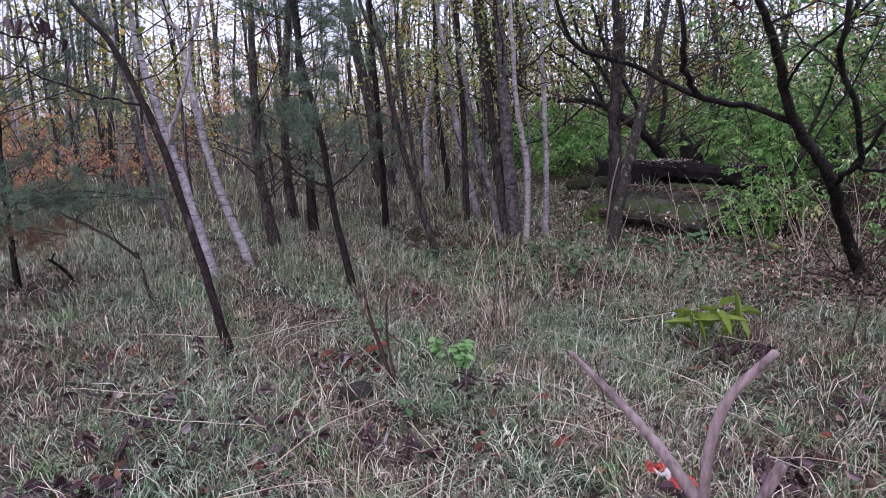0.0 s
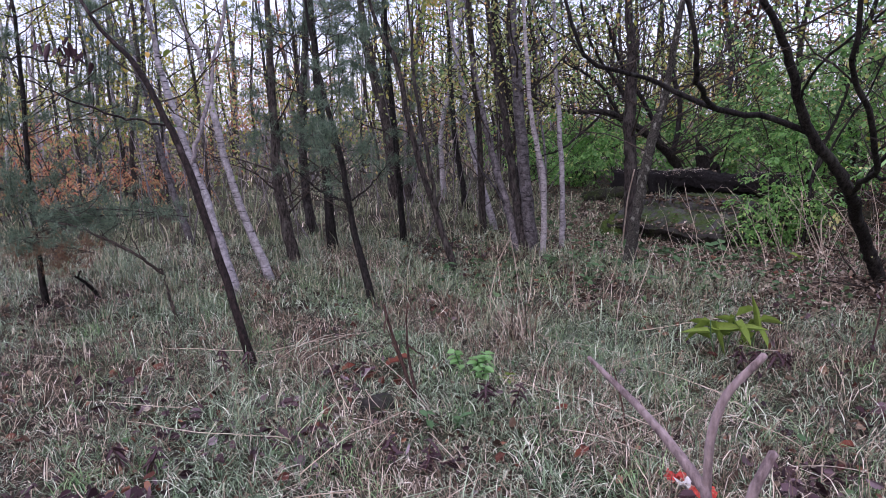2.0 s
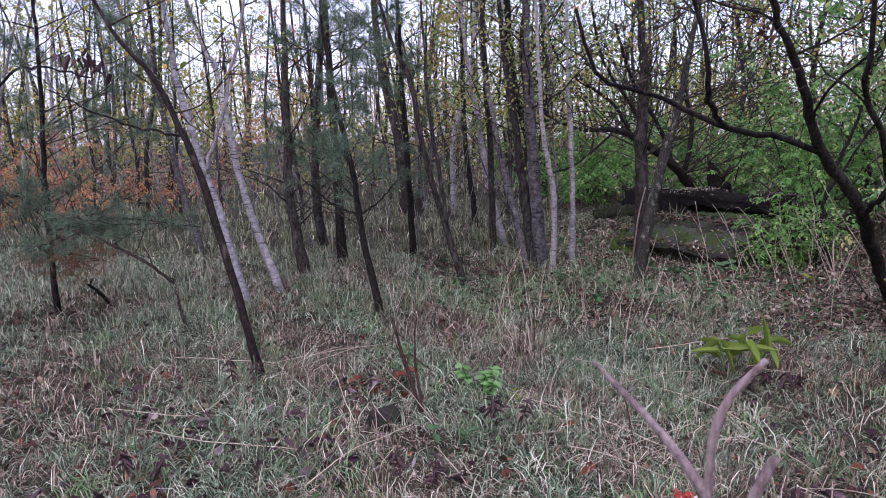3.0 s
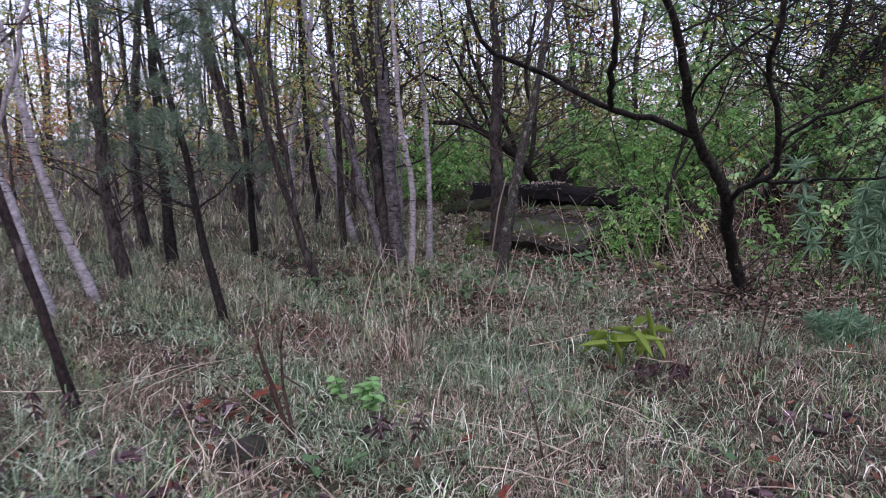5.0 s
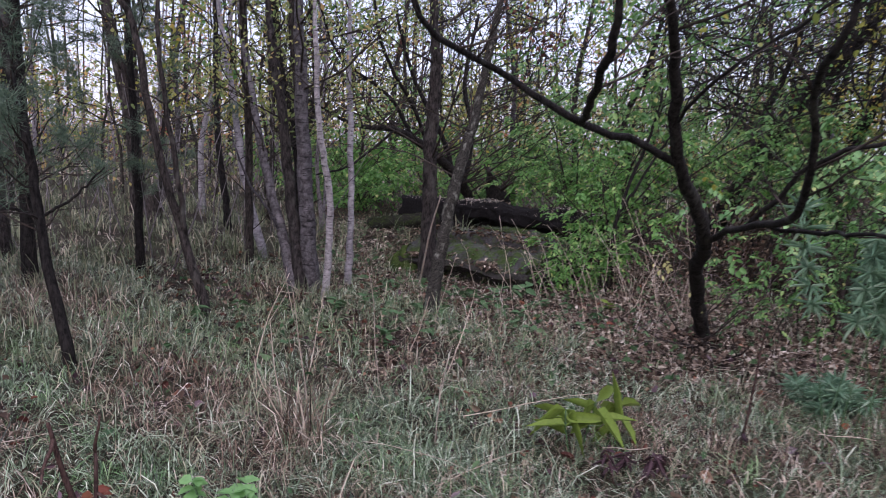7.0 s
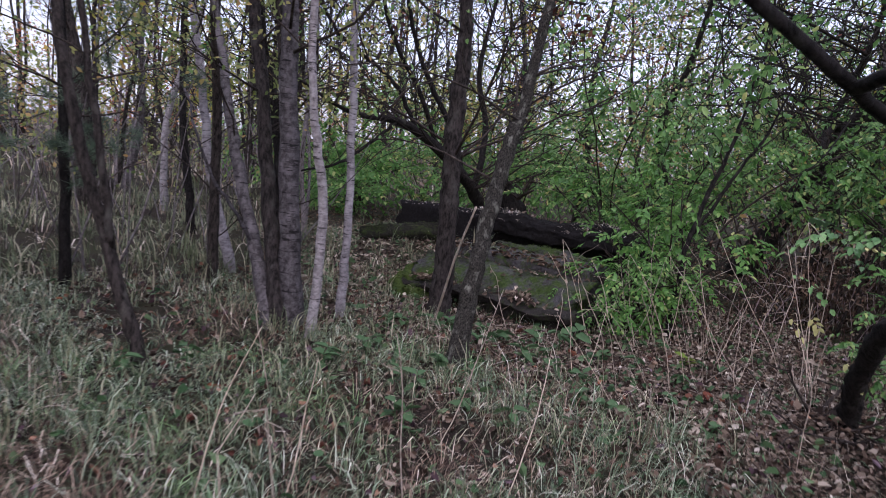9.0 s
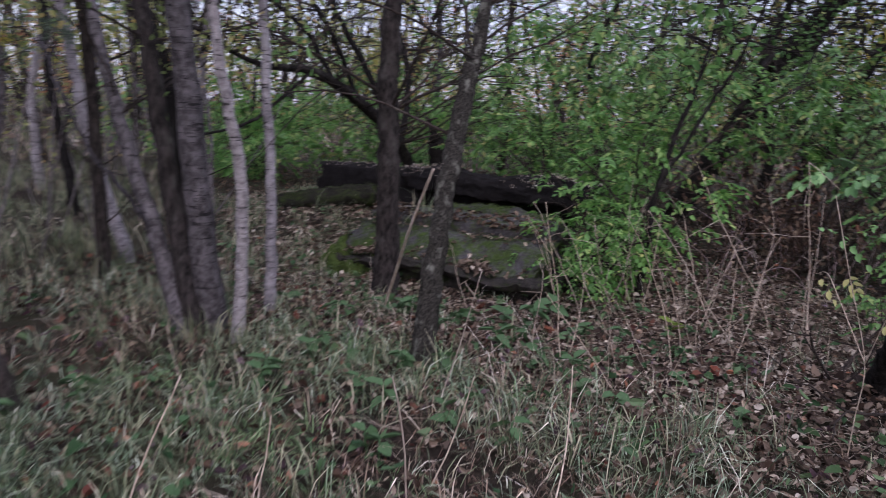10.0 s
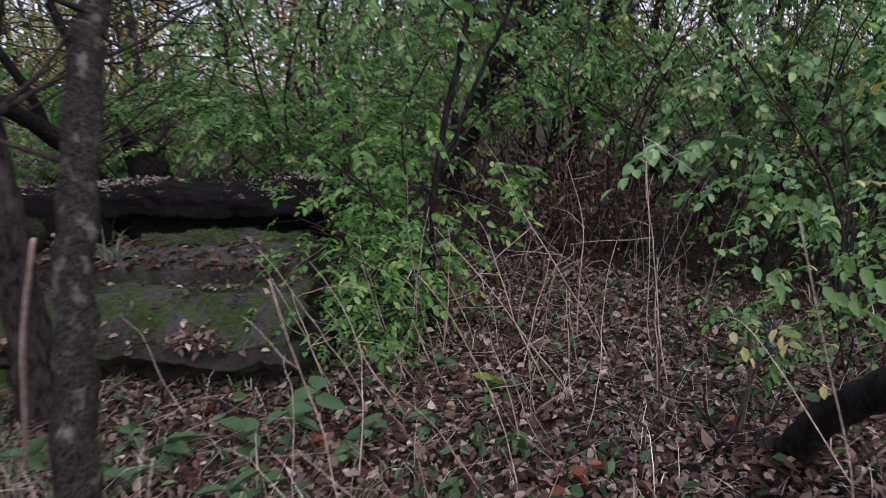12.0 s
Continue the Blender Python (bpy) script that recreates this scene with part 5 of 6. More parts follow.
def undergrowth():
    """Thin grey-brown saplings and dead weed stems between the trunks."""
    h = Heap()
    for _ in range(1500):
        y = RNG.uniform(8.5, 34)
        x = RNG.uniform(-0.9, 0.9) * (y + 3)
        if x > 0.9 and y < 14 or littered(x, y) > 0.3:
            continue
        tube(h, wander((x, y, 0), (RNG.normal() * 0.22, RNG.normal() * 0.22, 1), RNG.uniform(0.7, 3.2), 5, 0.09), (RNG.uniform(0.005, 0.014), 0.003), 3)
    lone("sapling_undergrowth", h, BARK_LILAC, (0, 0, 0), "thin bare saplings crowding between the trunks", "saplings", kind="stuff")
    h = Heap()
    k = 420
    y = RNG.uniform(11, 33, k)
    x = RNG.uniform(-0.9, 0.9, k) * (y + 3)
    ok = ~((x > 1.0) & (y < 14))
    c = np.stack([x[ok], y[ok], RNG.uniform(0.2, 2.4, ok.sum())], 1)
    at = np.repeat(c, 36, 0) + RNG.normal(size=(len(c) * 36, 3)) * np.array([0.5, 0.5, 0.35])
    at[:, 2] = np.abs(at[:, 2])
    small_leaves(h, at, ball_ways(len(at)), ball_ways(len(at), 0.5), 0.075 * RNG.uniform(0.7, 1.4, len(at)), 0.05)
    lone("undergrowth_foliage", h, LEAF_MIXED, (0, 0, 0), "thin olive leaves on the undergrowth", "foliage", kind="stuff", smooth=False)
    h = Heap()
    for _ in range(1250):
        p = (RNG.uniform(4.2, 11.5), RNG.uniform(6.0, 14.0), RNG.uniform(1.9, 4.4))
        if abs((p[0] - 0.2) / (p[1] - 3.0) - 0.71) < 0.10:
            continue
        tube(h, wander(p, ball_ways(1)[0] * np.array([1, 1, 0.6]), RNG.uniform(0.8, 2.2), 9, 0.26), (RNG.uniform(0.005, 0.016), 0.003), 3)
    lone("vine_tangle", h, BARK_DARK, (0, 0, 0), "tangle of dark bare vines hanging above the thicket", "vines", kind="stuff")
    h = Heap()
    for _ in range(450):
        p = (RNG.uniform(0.5, 5.5), RNG.uniform(11, 16), RNG.uniform(1.5, 4.6))
        tube(h, wander(p, ball_ways(1, 0.6)[0], RNG.uniform(0.8, 2.2), 9, 0.24), (RNG.uniform(0.004, 0.011), 0.0025), 3)
    lone("vine_tangle", h, BARK_DARK, (0, 0, 0), "tangle of bare dark branches behind the timbers", "vines", kind="stuff")


def canopy():
    """Thin autumn crowns behind the timbers, and leaf layers added overhead to cast shade."""
    for mat, k, lab in ((LEAF_MIXED, 300, "thin olive leaves of the crowns behind the timbers"), (LEAF_GREEN, 90, "green leaves of the crowns above the thicket"), (LITTER_RUST, 70, "withered brown leaves left in the crowns")):
        h = Heap()
        c = np.stack([RNG.uniform(-1.5, 15, k), RNG.uniform(10.5, 21, k), RNG.uniform(2.0, 6.2, k)], 1)
        at = np.repeat(c, 34, 0) + RNG.normal(size=(k * 34, 3)) * np.array([0.3, 0.3, 0.13])
        small_leaves(h, at, ball_ways(len(at), -0.3), ball_ways(len(at), 0.5), 0.095 * RNG.uniform(0.6, 1.4, len(at)), 0.06)
        lone("canopy_foliage", h, mat, (0, 0, 0), lab, "foliage", kind="stuff", smooth=False)
    # unseen leaf layer, added high up to shade the grass by the birches
    h = Heap()
    k = 110
    c = np.stack([RNG.uniform(-0.8, 3.6, k), RNG.uniform(4.2, 9.0, k), RNG.uniform(4.2, 6.2, k)], 1)
    at = np.repeat(c, 34, 0) + RNG.normal(size=(k * 34, 3)) * np.array([0.28, 0.28, 0.12])
    small_leaves(h, at, ball_ways(len(at), -0.4), ball_ways(len(at), 0.6), 0.085 * RNG.uniform(0.6, 1.4, len(at)), 0.055)
    lone("canopy_foliage", h, LEAF_MIXED, (0, 0, 0), "olive leaves added out of view above the birches for shade", "foliage", kind="stuff", smooth=False)
    # hanging leaves, carried on overhead out of view to dim the thicket below
    h = Heap()
    k = 130
    c = np.stack([RNG.uniform(4.2, 10.5, k), RNG.uniform(4.2, 12.5, k), RNG.uniform(3.0, 5.2, k)], 1)
    at = np.repeat(c, 30, 0) + RNG.normal(size=(k * 30, 3)) * np.array([0.2, 0.2, 0.09])
    small_leaves(h, at, ball_ways(len(at), -0.5), ball_ways(len(at), 0.6), 0.075 * RNG.uniform(0.6, 1.4, len(at)), 0.05)
    lone("canopy_foliage", h, LEAF_GREEN, (0, 0, 0), "green leaves over the thicket, the nearer ones added out of view to shade it", "foliage", kind="stuff", smooth=False)
    h = Heap()
    for _ in range(420):
        p = (RNG.uniform(-1.5, 14), RNG.uniform(10.5, 20), RNG.uniform(1.6, 5.5))
        tube(h, wander(p, ball_ways(1, 0.7)[0], RNG.uniform(1.0, 2.6), 8, 0.16), (RNG.uniform(0.006, 0.018), 0.003), 4)
    lone("canopy_branches", h, BARK_BROWN, (0, 0, 0), "bare brown branches of the crowns", "branches", kind="stuff")


def dead_weeds():
    h = Heap()
    for _ in range(85):
        s = RNG.random()
        x, y = 5.0 + 3.2 * s + RNG.normal() * 0.45, 7.1 + 2.0 * s + RNG.normal() * 0.45
        tube(h, wander((x, y, -0.02), (RNG.normal() * 0.4, RNG.normal() * 0.4, 1), RNG.uniform(0.3, 1.0), 6, 0.18), (RNG.uniform(0.0025, 0.006), 0.002), 3)
    lone("dead_weeds", h, STALK_DARK, (0, 0, 0), "brown dead weed stems crowded under the thicket", "weeds", kind="stuff")


def brown_tangle():
    """Withered leaves hanging on the dead stems between the thicket and the crooked tree."""
    h = Heap()
    k = 150
    s = RNG.random(k)
    c = np.stack([5.1 + 2.4 * s + RNG.normal(size=k) * 0.4, 7.3 + 1.4 * s + RNG.normal(size=k) * 0.4, np.abs(RNG.normal(size=k)) * 0.50 + 0.03], 1)
    at = np.repeat(c, 16, 0) + RNG.normal(size=(k * 16, 3)) * np.array([0.12, 0.12, 0.08])
    at[:, 2] = np.abs(at[:, 2])
    n = len(at)
    leaves(h, at, ball_ways(n, -0.8), ball_ways(n, 0.6), 0.05 * RNG.uniform(0.6, 1.4, n), 0.022, 0.35, 0.4)
    lone("withered_leaves", h, LITTER, (0, 0, 0), "withered brown leaves hanging on dead weed stems", "weeds", kind="stuff", smooth=False)
    h = Heap()
    for _ in range(55):
        s = RNG.random()
        x, y = 4.3 + 2.6 * s + RNG.normal() * 0.4, 6.8 + 1.5 * s + RNG.normal() * 0.4
        tube(h, wander((x, y, -0.02), (RNG.normal() * 0.5, RNG.normal() * 0.5, 1), RNG.uniform(0.5, 1.3), 7, 0.16), (0.0042, 0.0018), 4)
    lone("pale_dead_stems", h, BARK_PALE, (0, 0, 0), "pale crossing dead stems before the thicket", "weeds", kind="stuff")


def far_floor():
    """Low brown growth that hides the floor of the distant wood."""
    for mat, k, lab in ((LITTER_PALE, 620, "low brown withered growth far under the trees"), (LEAF_MIXED, 380, "low olive growth far under the trees")):
        h = Heap()
        a, d = RNG.uniform(-1.8, 1.8, k), RNG.uniform(20, 62, k)
        c = np.stack([np.sin(a) * d, np.cos(a) * d, RNG.uniform(0.0, 1.3, k) * d / 40], 1)
        at = np.repeat(c, 26, 0) + RNG.normal(size=(k * 26, 3)) * np.array([1.3, 1.3, 0.35])
        at[:, 2] = np.abs(at[:, 2])
        small_leaves(h, at, ball_ways(len(at)), ball_ways(len(at), 0.5), 0.2 * RNG.uniform(0.7, 1.4, len(at)), 0.12)
        lone("far_undergrowth", h, mat, (0, 0, 0), lab, "undergrowth", kind="stuff", smooth=False)


far_woods()
far_floor()
undergrowth()
canopy()
dead_weeds()
brown_tangle()


# ---- single plants and small things ----
RNG = np.random.default_rng(27)
def stalk(name, x, y, height, lean, radius, mat, label, side=0, category="stalk", group="", bend=0.06):
    """One dry stem, a little crooked, with short side spurs."""
    z = float(gnd(x, y))
    ob = thing(name, (x, y, z), label, category, group)
    line = wander((x, y, z - 0.02), (lean[0], lean[1], 1), height, 12, bend)
    h = Heap()
    tube(h, line, (radius, radius * 0.85, radius * 0.5), 5)
    part("stem", h, mat, ob)
    for _ in range(side):
        h = Heap()
        q = line[RNG.integers(5, 12)]
        tube(h, wander(q, ball_ways(1, 0.5)[0], height * RNG.uniform(0.12, 0.3), 5, 0.15), (radius * 0.6, radius * 0.3), 4)
        part("side_stem", h, mat, ob)
    return line


def broad_plant(name, x, y, stems, leaf_len, leaf_wid, mat, label, per, top, category="plant", sag=0.3, stem_mat=None, lift=(-0.35, 0.75), face=(0, 0, 1.0)):
    """A leafy plant: short stems with whorls of large single leaves, each a part."""
    z = float(gnd(x, y))
    ob = thing(name, (x, y, z), label, category)
    for dx, dy in stems:
        line = wander((x + dx * 0.3, y + dy * 0.3, z - 0.02), (dx, dy, 1), top * RNG.uniform(0.9, 1.1), 8, 0.06)
        h = Heap()
        tube(h, line, (0.005, 0.0035), 5)
        stem = part("stem", h, stem_mat or HERB, ob)
        for k in range(per):
            a = k * 2.4 + RNG.normal() * 0.3
            way = np.array([[np.cos(a), np.sin(a), RNG.uniform(*lift)]])
            h = Heap()
            leaves(h, line[7 - k * 4 // per][None], way, np.array([face]) + RNG.normal(size=(1, 3)) * 0.25, leaf_len * RNG.uniform(0.6, 1.2), leaf_wid * RNG.uniform(0.8, 1.15), 0.18, sag * RNG.uniform(0.4, 1.4))
            part("leaf", h, mat, stem)
    return ob


def feather_plant(x, y, height, arms, label, first=4, splay=0.28):
    """A soft plant of narrow drooping blue-green leaves."""
    z = float(gnd(x, y))
    ob = thing("feathery_weed", (x, y, z), label, "plant")
    for _ in range(arms):
        line = wander((x + RNG.normal() * 0.03, y + RNG.normal() * 0.03, z - 0.02), (RNG.normal() * splay, RNG.normal() * splay, 1), height * RNG.uniform(0.7, 1.1), 14, 0.05)
        h = Heap()
        tube(h, line, (0.004, 0.002), 4)
        stem = part("stem", h, HERB, ob)
        n = 150
        k = RNG.integers(first, 14, n)
        h = Heap()
        way = ball_ways(n, 0.45)
        leaves(h, line[k], way, np.array([0, 0, 1.0]) + RNG.normal(size=(n, 3)) * 0.3, 0.08 * RNG.uniform(0.5, 1.4, n), 0.008, 0.15, 0.55)
        tagged(part("foliage", h, FEATHER, stem), kind="stuff")
    return ob


# broken forked twig that stands up close to the eye
tw = thing("forked_twig", (0.24, 0.42, 0.0), "pale bare forked twig with broken ends", "branch")
for nm, pts, rad in (("stem", [(0.24, 0.42, -0.02), (0.22, 0.38, 0.5), (0.17, 0.33, 1.05), (0.148, 0.314, 1.24), (0.137, 0.309, 1.303)], (0.006, 0.0045, 0.0034)),
                     ("prong", [(0.138, 0.310, 1.298), (0.124, 0.322, 1.318), (0.107, 0.335, 1.338), (0.076, 0.351, 1.369)], (0.0036, 0.0031, 0.0026, 0.0014)),
                     ("prong", [(0.138, 0.309, 1.296), (0.1385, 0.306, 1.336), (0.146, 0.304, 1.362), (0.1615, 0.295, 1.388)], (0.0028, 0.0027, 0.0025, 0.0020)),
                     ("prong", [(0.150, 0.316, 1.22), (0.158, 0.308, 1.27), (0.164, 0.304, 1.302), (0.174, 0.304, 1.325)], (0.0025, 0.0027, 0.0032, 0.0028))):
    h = Heap()
    tube(h, curve(pts, 22) + np.array([-0.006, 0.0, -0.006]), rad, 10, 0.05)
    part(nm, h, BARK_PALE, tw)

broad_plant("yellow_green_weed", 1.58, 3.98, [(-0.15, -0.1), (0.1, 0.0), (0.5, 0.05)], 0.18, 0.05, LEAF_MILK, "yellow-green weed with long drooping pointed leaves", 7, 0.27, "plant", 1.0, None, (-0.5, 1.3), (0.3, -0.5, 0.8))
broad_plant("green_seedling", 0.05, 3.72, [(0, 0), (0.2, 0.1), (-0.2, 0.2), (0.1, -0.3)], 0.06, 0.05, LEAF_LIGHT, "small bright green leafy seedling in the grass", 12, 0.17)
broad_plant("green_seedling", 0.24, 3.70, [(0, 0)], 0.07, 0.04, LEAF_MILK, "small yellowish seedling in the grass", 6, 0.08)
broad_plant("green_seedling", -0.2, 3.08, [(0, 0), (0.4, 0)], 0.07, 0.045, HERB, "small blue-green seedling in the grass", 4, 0.10)
broad_plant("green_seedling", 2.52, 6.88, [(0, 0), (0.3, 0.2)], 0.13, 0.075, HERB, "blue-green broad-leaved herb before the slab", 5, 0.20)
broad_plant("green_seedling", 3.3, 6.55, [(0, 0)], 0.10, 0.05, LEAF_MILK, "small yellow-green herb on dead leaves", 6, 0.10)
broad_plant("green_seedling", 2.1, 5.9, [(0, 0), (0.2, -0.3)], 0.09, 0.055, HERB, "low blue-green herb among dead leaves", 5, 0.12)
for px, py in ((1.25, 6.9), (1.5, 7.3), (1.3, 6.2), (1.9, 7.4), (2.3, 6.2), (0.9, 6.6), (1.1, 5.9), (1.6, 5.7)):
    broad_plant("green_seedling", px, py, [(0, 0), (RNG.normal() * 0.3, RNG.normal() * 0.3)], 0.085, 0.05, HERB, "low green herb among grass and dead leaves", 5, 0.13)
for px, py in ((1.80, 3.74), (1.70, 3.70), (-1.39, 3.80), (0.17, 3.25), (-0.25, 2.62), (-1.5, 2.7)):
    broad_plant("wilted_weed", px, py, [(0.2, 0), (-0.2, 0.1)], 0.055, 0.015, LITTER_DARK, "wilted weed with dark purple drooping leaves", 13, RNG.uniform(0.1, 0.24), "plant", 0.9, STALK_DARK)
feather_plant(3.34, 4.26, 0.27, 13, "small feathery blue-green weed in the grass", 4, 0.75)
feather_plant(4.05, 4.07, 0.29, 13, "small feathery blue-green weed in dry grass", 4, 0.75)
feather_plant(2.95, 3.9, 1.22, 3, "tall feathery weed with drooping narrow leaves", 8, 0.05)
feather_plant(3.23, 3.86, 1.16, 3, "tall feathery weed with drooping narrow leaves", 8, 0.05)

stalk("weed_stalk", -0.27, 3.41, 0.46, (-0.17, 0.15), 0.010, STALK_DARK, "dark reddish dead weed stalk in the grass", 2, group="dark stalks", bend=0.04)
stalk("weed_stalk", -0.29, 3.44, 0.58, (-0.22, 0.1), 0.012, STALK_DARK, "dark reddish dead weed stalk in the grass", 2, group="dark stalks", bend=0.03)
stalk("weed_stalk", -0.31, 3.55, 0.42, (-0.35, 0.1), 0.005, STALK_DARK, "dark reddish dead weed stalk in the grass", 1, group="dark stalks", bend=0.03)
stalk("weed_stalk", 2.46, 3.92, 0.66, (0.12, 0.05), 0.007, STALK_DARK, "straight dark dead stalk in the grass", 0, group="dark stalks", bend=0.02)
stalk("weed_stalk", 0.78, 3.05, 0.35, (-0.15, 0.2), 0.006, STALK_DARK, "short dark dead stalk in the grass", 0, group="dark stalks", bend=0.03)
for _ in range(30):
    px, py = RNG.uniform(2.2, 4.3), RNG.uniform(5.9, 7.6)
    if abs(px - 2.6) + abs(py - 7.5) < 0.7:
        continue
    stalk("dry_stalk", px, py, RNG.uniform(0.45, 1.0), (RNG.normal() * 0.35, RNG.normal() * 0.3), RNG.uniform(0.0018, 0.003), STALK_DRY, "thin pale dry stalk standing in dead leaves", RNG.integers(1, 4), group="pale dry stalks", bend=0.08)
for px, py in ((0.36, 4.5), (0.42, 4.42), (0.3, 4.46), (0.5, 5.25), (0.9, 5.0), (0.2, 5.3), (1.3, 5.1), (0.55, 6.3), (1.0, 4.3), (-0.6, 4.9), (1.55, 6.2), (1.2, 5.6)):
    stalk("dry_stalk", px, py, RNG.uniform(0.45, 0.8), (RNG.normal() * 0.25, RNG.normal() * 0.2), 0.0032, STALK_DRY, "pale dry straw standing in the grass", 1, group="pale straws", bend=0.05)
# pale dead stems crossing each other before the thicket and the slab
for px, py, tall, lx, ly, spurs in ((3.52, 6.26, 0.97, -0.4, 0.44, 3), (3.43, 6.3, 0.81, -0.32, 0.3, 2), (2.9, 6.88, 0.94, -0.18, 0.07, 3), (2.98, 6.71, 0.79, -0.37, 0.23, 2), (3.35, 6.91, 0.59, -0.3, 0.14, 1), (3.76, 5.95, 1.13, -0.15, 0.18, 5), (2.4, 7.42, 0.5, -0.4, 0.05, 2),
                                    (2.8, 7.4, 0.5, 0.41, -0.51, 2), (3.5, 7.0, 0.7, -0.07, -0.07, 2), (3.75, 6.37, 0.42, -0.26, 0.09, 1), (3.72, 5.99, 0.62, -0.13, 0.04, 1), (3.9, 6.3, 1.2, -0.2, 0.1, 5), (4.1, 6.6, 1.0, 0.25, 0.1, 4), (3.6, 6.6, 0.6, 0.3, -0.2, 3), (3.31, 6.35, 0.36, 0.18, -0.63, 1)):
    stalk("dry_weed", px, py, tall, (lx, ly), 0.0034, STALK_DRY, "pale dry branching weed before the thicket", spurs, "weed", "pale dry weeds", 0.07)
# long thin straws fallen across the grass
for _ in range(34):
    px, py = RNG.uniform(-1.8, 3.2), RNG.uniform(1.9, 4.6)
    a = RNG.uniform(0, 2 * np.pi)
    ln = wander((px, py, float(gnd(px, py)) + RNG.uniform(0.04, 0.08)), (np.cos(a), np.sin(a), 0.16), RNG.uniform(0.35, 0.95), 12, 0.045, -0.012)
    h = Heap()
    tube(h, ln, (0.0024, 0.0022, 0.0012), 5)
    lone("fallen_straw", h, STALK_DRY, tuple(ln[0]), "long pale dry straw fallen across the grass", "straw", "fallen straws")
# withered purple leaves hanging from the crooked tree's branch
wl = thing("withered_spray", (2.25, 2.88, 1.62), "withered purple leaves hanging from a branch", "leaves")
for _ in range(26):
    h = Heap()
    leaves(h, np.array([[2.25, 2.88, 1.60]]) + RNG.normal(size=(1, 3)) * np.array([0.04, 0.04, 0.025]), ball_ways(1, -1.6), ball_ways(1, 0.3), RNG.uniform(0.06, 0.11), 0.02, 0.35, 0.3)
    part("leaf", h, LITTER_DARK, wl)
hs = Heap()
n = 110
a = RNG.normal(size=(n, 2)) * 0.06
blades(hs, 0.38 + a[:, 0], 4.38 + a[:, 1], RNG.uniform(0.15, 0.5, n), np.full(n, 0.005), np.abs(RNG.normal(0.9, 0.45, n)))
lone("straw_tuft", hs, GRASS_DRY, (0.38, 4.38, 0), "tuft of pale straw-coloured grass", "grass", kind="stuff", smooth=False)

# low needle bough of the pine at the edge of the grass
pb = thing("pine_bough", (-3.72, 5.72, 0.62), "low spreading pine bough with grey-green needles", "branch")
for k, (q0, q1, q2) in enumerate((((-3.74, 5.74, 0.62), (-3.2, 5.5, 0.82), (-2.55, 5.35, 0.86)), ((-3.74, 5.74, 0.7), (-3.3, 5.35, 0.92), (-2.9, 5.0, 0.90)), ((-3.74, 5.74, 0.55), (-3.5, 5.2, 0.7), (-3.2, 4.8, 0.78)), ((-3.74, 5.74, 0.5), (-3.4, 5.45, 0.6), (-2.95, 5.2, 0.58)), ((-3.74, 5.74, 0.75), (-3.1, 5.62, 0.88), (-2.3, 5.55, 0.80)))):
    ln = curve([q0, q1, q2], 16)
    tips = list(ln[5:])
    h = Heap()
    tube(h, ln, (0.012, 0.004), 6)
    twig_set(h, ln, 14, 0.42, 0.003, 0.25, -0.02, 2, tips, rise=(-0.15, 0.25))
    part("bough", h, BARK_TWIG, pb)
    h = Heap()
    needle_tufts(h, np.array(tips)[RNG.integers(0, len(tips), 130)] + RNG.normal(size=(130, 3)) * np.array([0.04, 0.04, 0.015]), 18, 0.085, 0.0016)
    tagged(part("needles", h, NEEDLE_DRY if k == 3 else NEEDLE, pb, "withered brown needles" if k == 3 else ""), kind="stuff")

# dead bough of a small pine, low over the grass
tree("dead_sapling", [(-2.23, 4.98, 0), (-2.29, 5.02, 0.22), (-2.35, 5.07, 0.46)], 0.014, 0.5, BARK_TWIG, "short dead sapling with a long bare side branch", twigs=0,
          limbs=[([(-2.34, 5.06, 0.42), (-2.59, 5.1, 0.59), (-2.99, 5.14, 0.79), (-3.3, 5.2, 0.85)], 0.012), ([(-2.34, 5.06, 0.44), (-2.45, 5.0, 0.55), (-2.5, 4.95, 0.72)], 0.007)])
stalk("dead_shoot", -3.42, 6.05, 0.38, (-0.22, 0), 0.02, BARK_DARK, "short thick dark dead shoot", 2, bend=0.12)

# grey stump far in the grove
st = Heap()
tube(st, curve([(-1.0, 12.4, -0.05), (-1.0, 12.42, 0.25), (-0.98, 12.45, 0.5)], 8), (0.17, 0.13, 0.11), 12, 0.08)
lone("stump", st, BARK_BROWN, (-1.0, 12.4, 0), "short dark weathered stump in the grass", "stump")

# brambles by the crooked tree
br = thing("bramble", (2.78, 5.13, 0), "pale crooked bramble stem with few yellow and blue-green leaves", "bramble")
for pts, rad in (([(2.78, 5.13, -0.02), (2.78, 5.13, 0.2), (2.78, 5.13, 0.42), (2.70, 5.19, 0.73), (2.62, 5.25, 1.04)], 0.0024), ([(2.78, 5.13, 0.42), (2.86, 5.32, 0.62), (2.97, 5.45, 0.68), (3.05, 5.55, 0.65)], 0.0018), ([(2.78, 5.13, 0.42), (2.71, 5.05, 0.62), (2.70, 5.02, 0.7)], 0.0022)):
    h = Heap()
    tube(h, curve(pts, 16), (rad, rad * 0.6), 6, 0.05)
    part("stem", h, STALK_DRY, br)
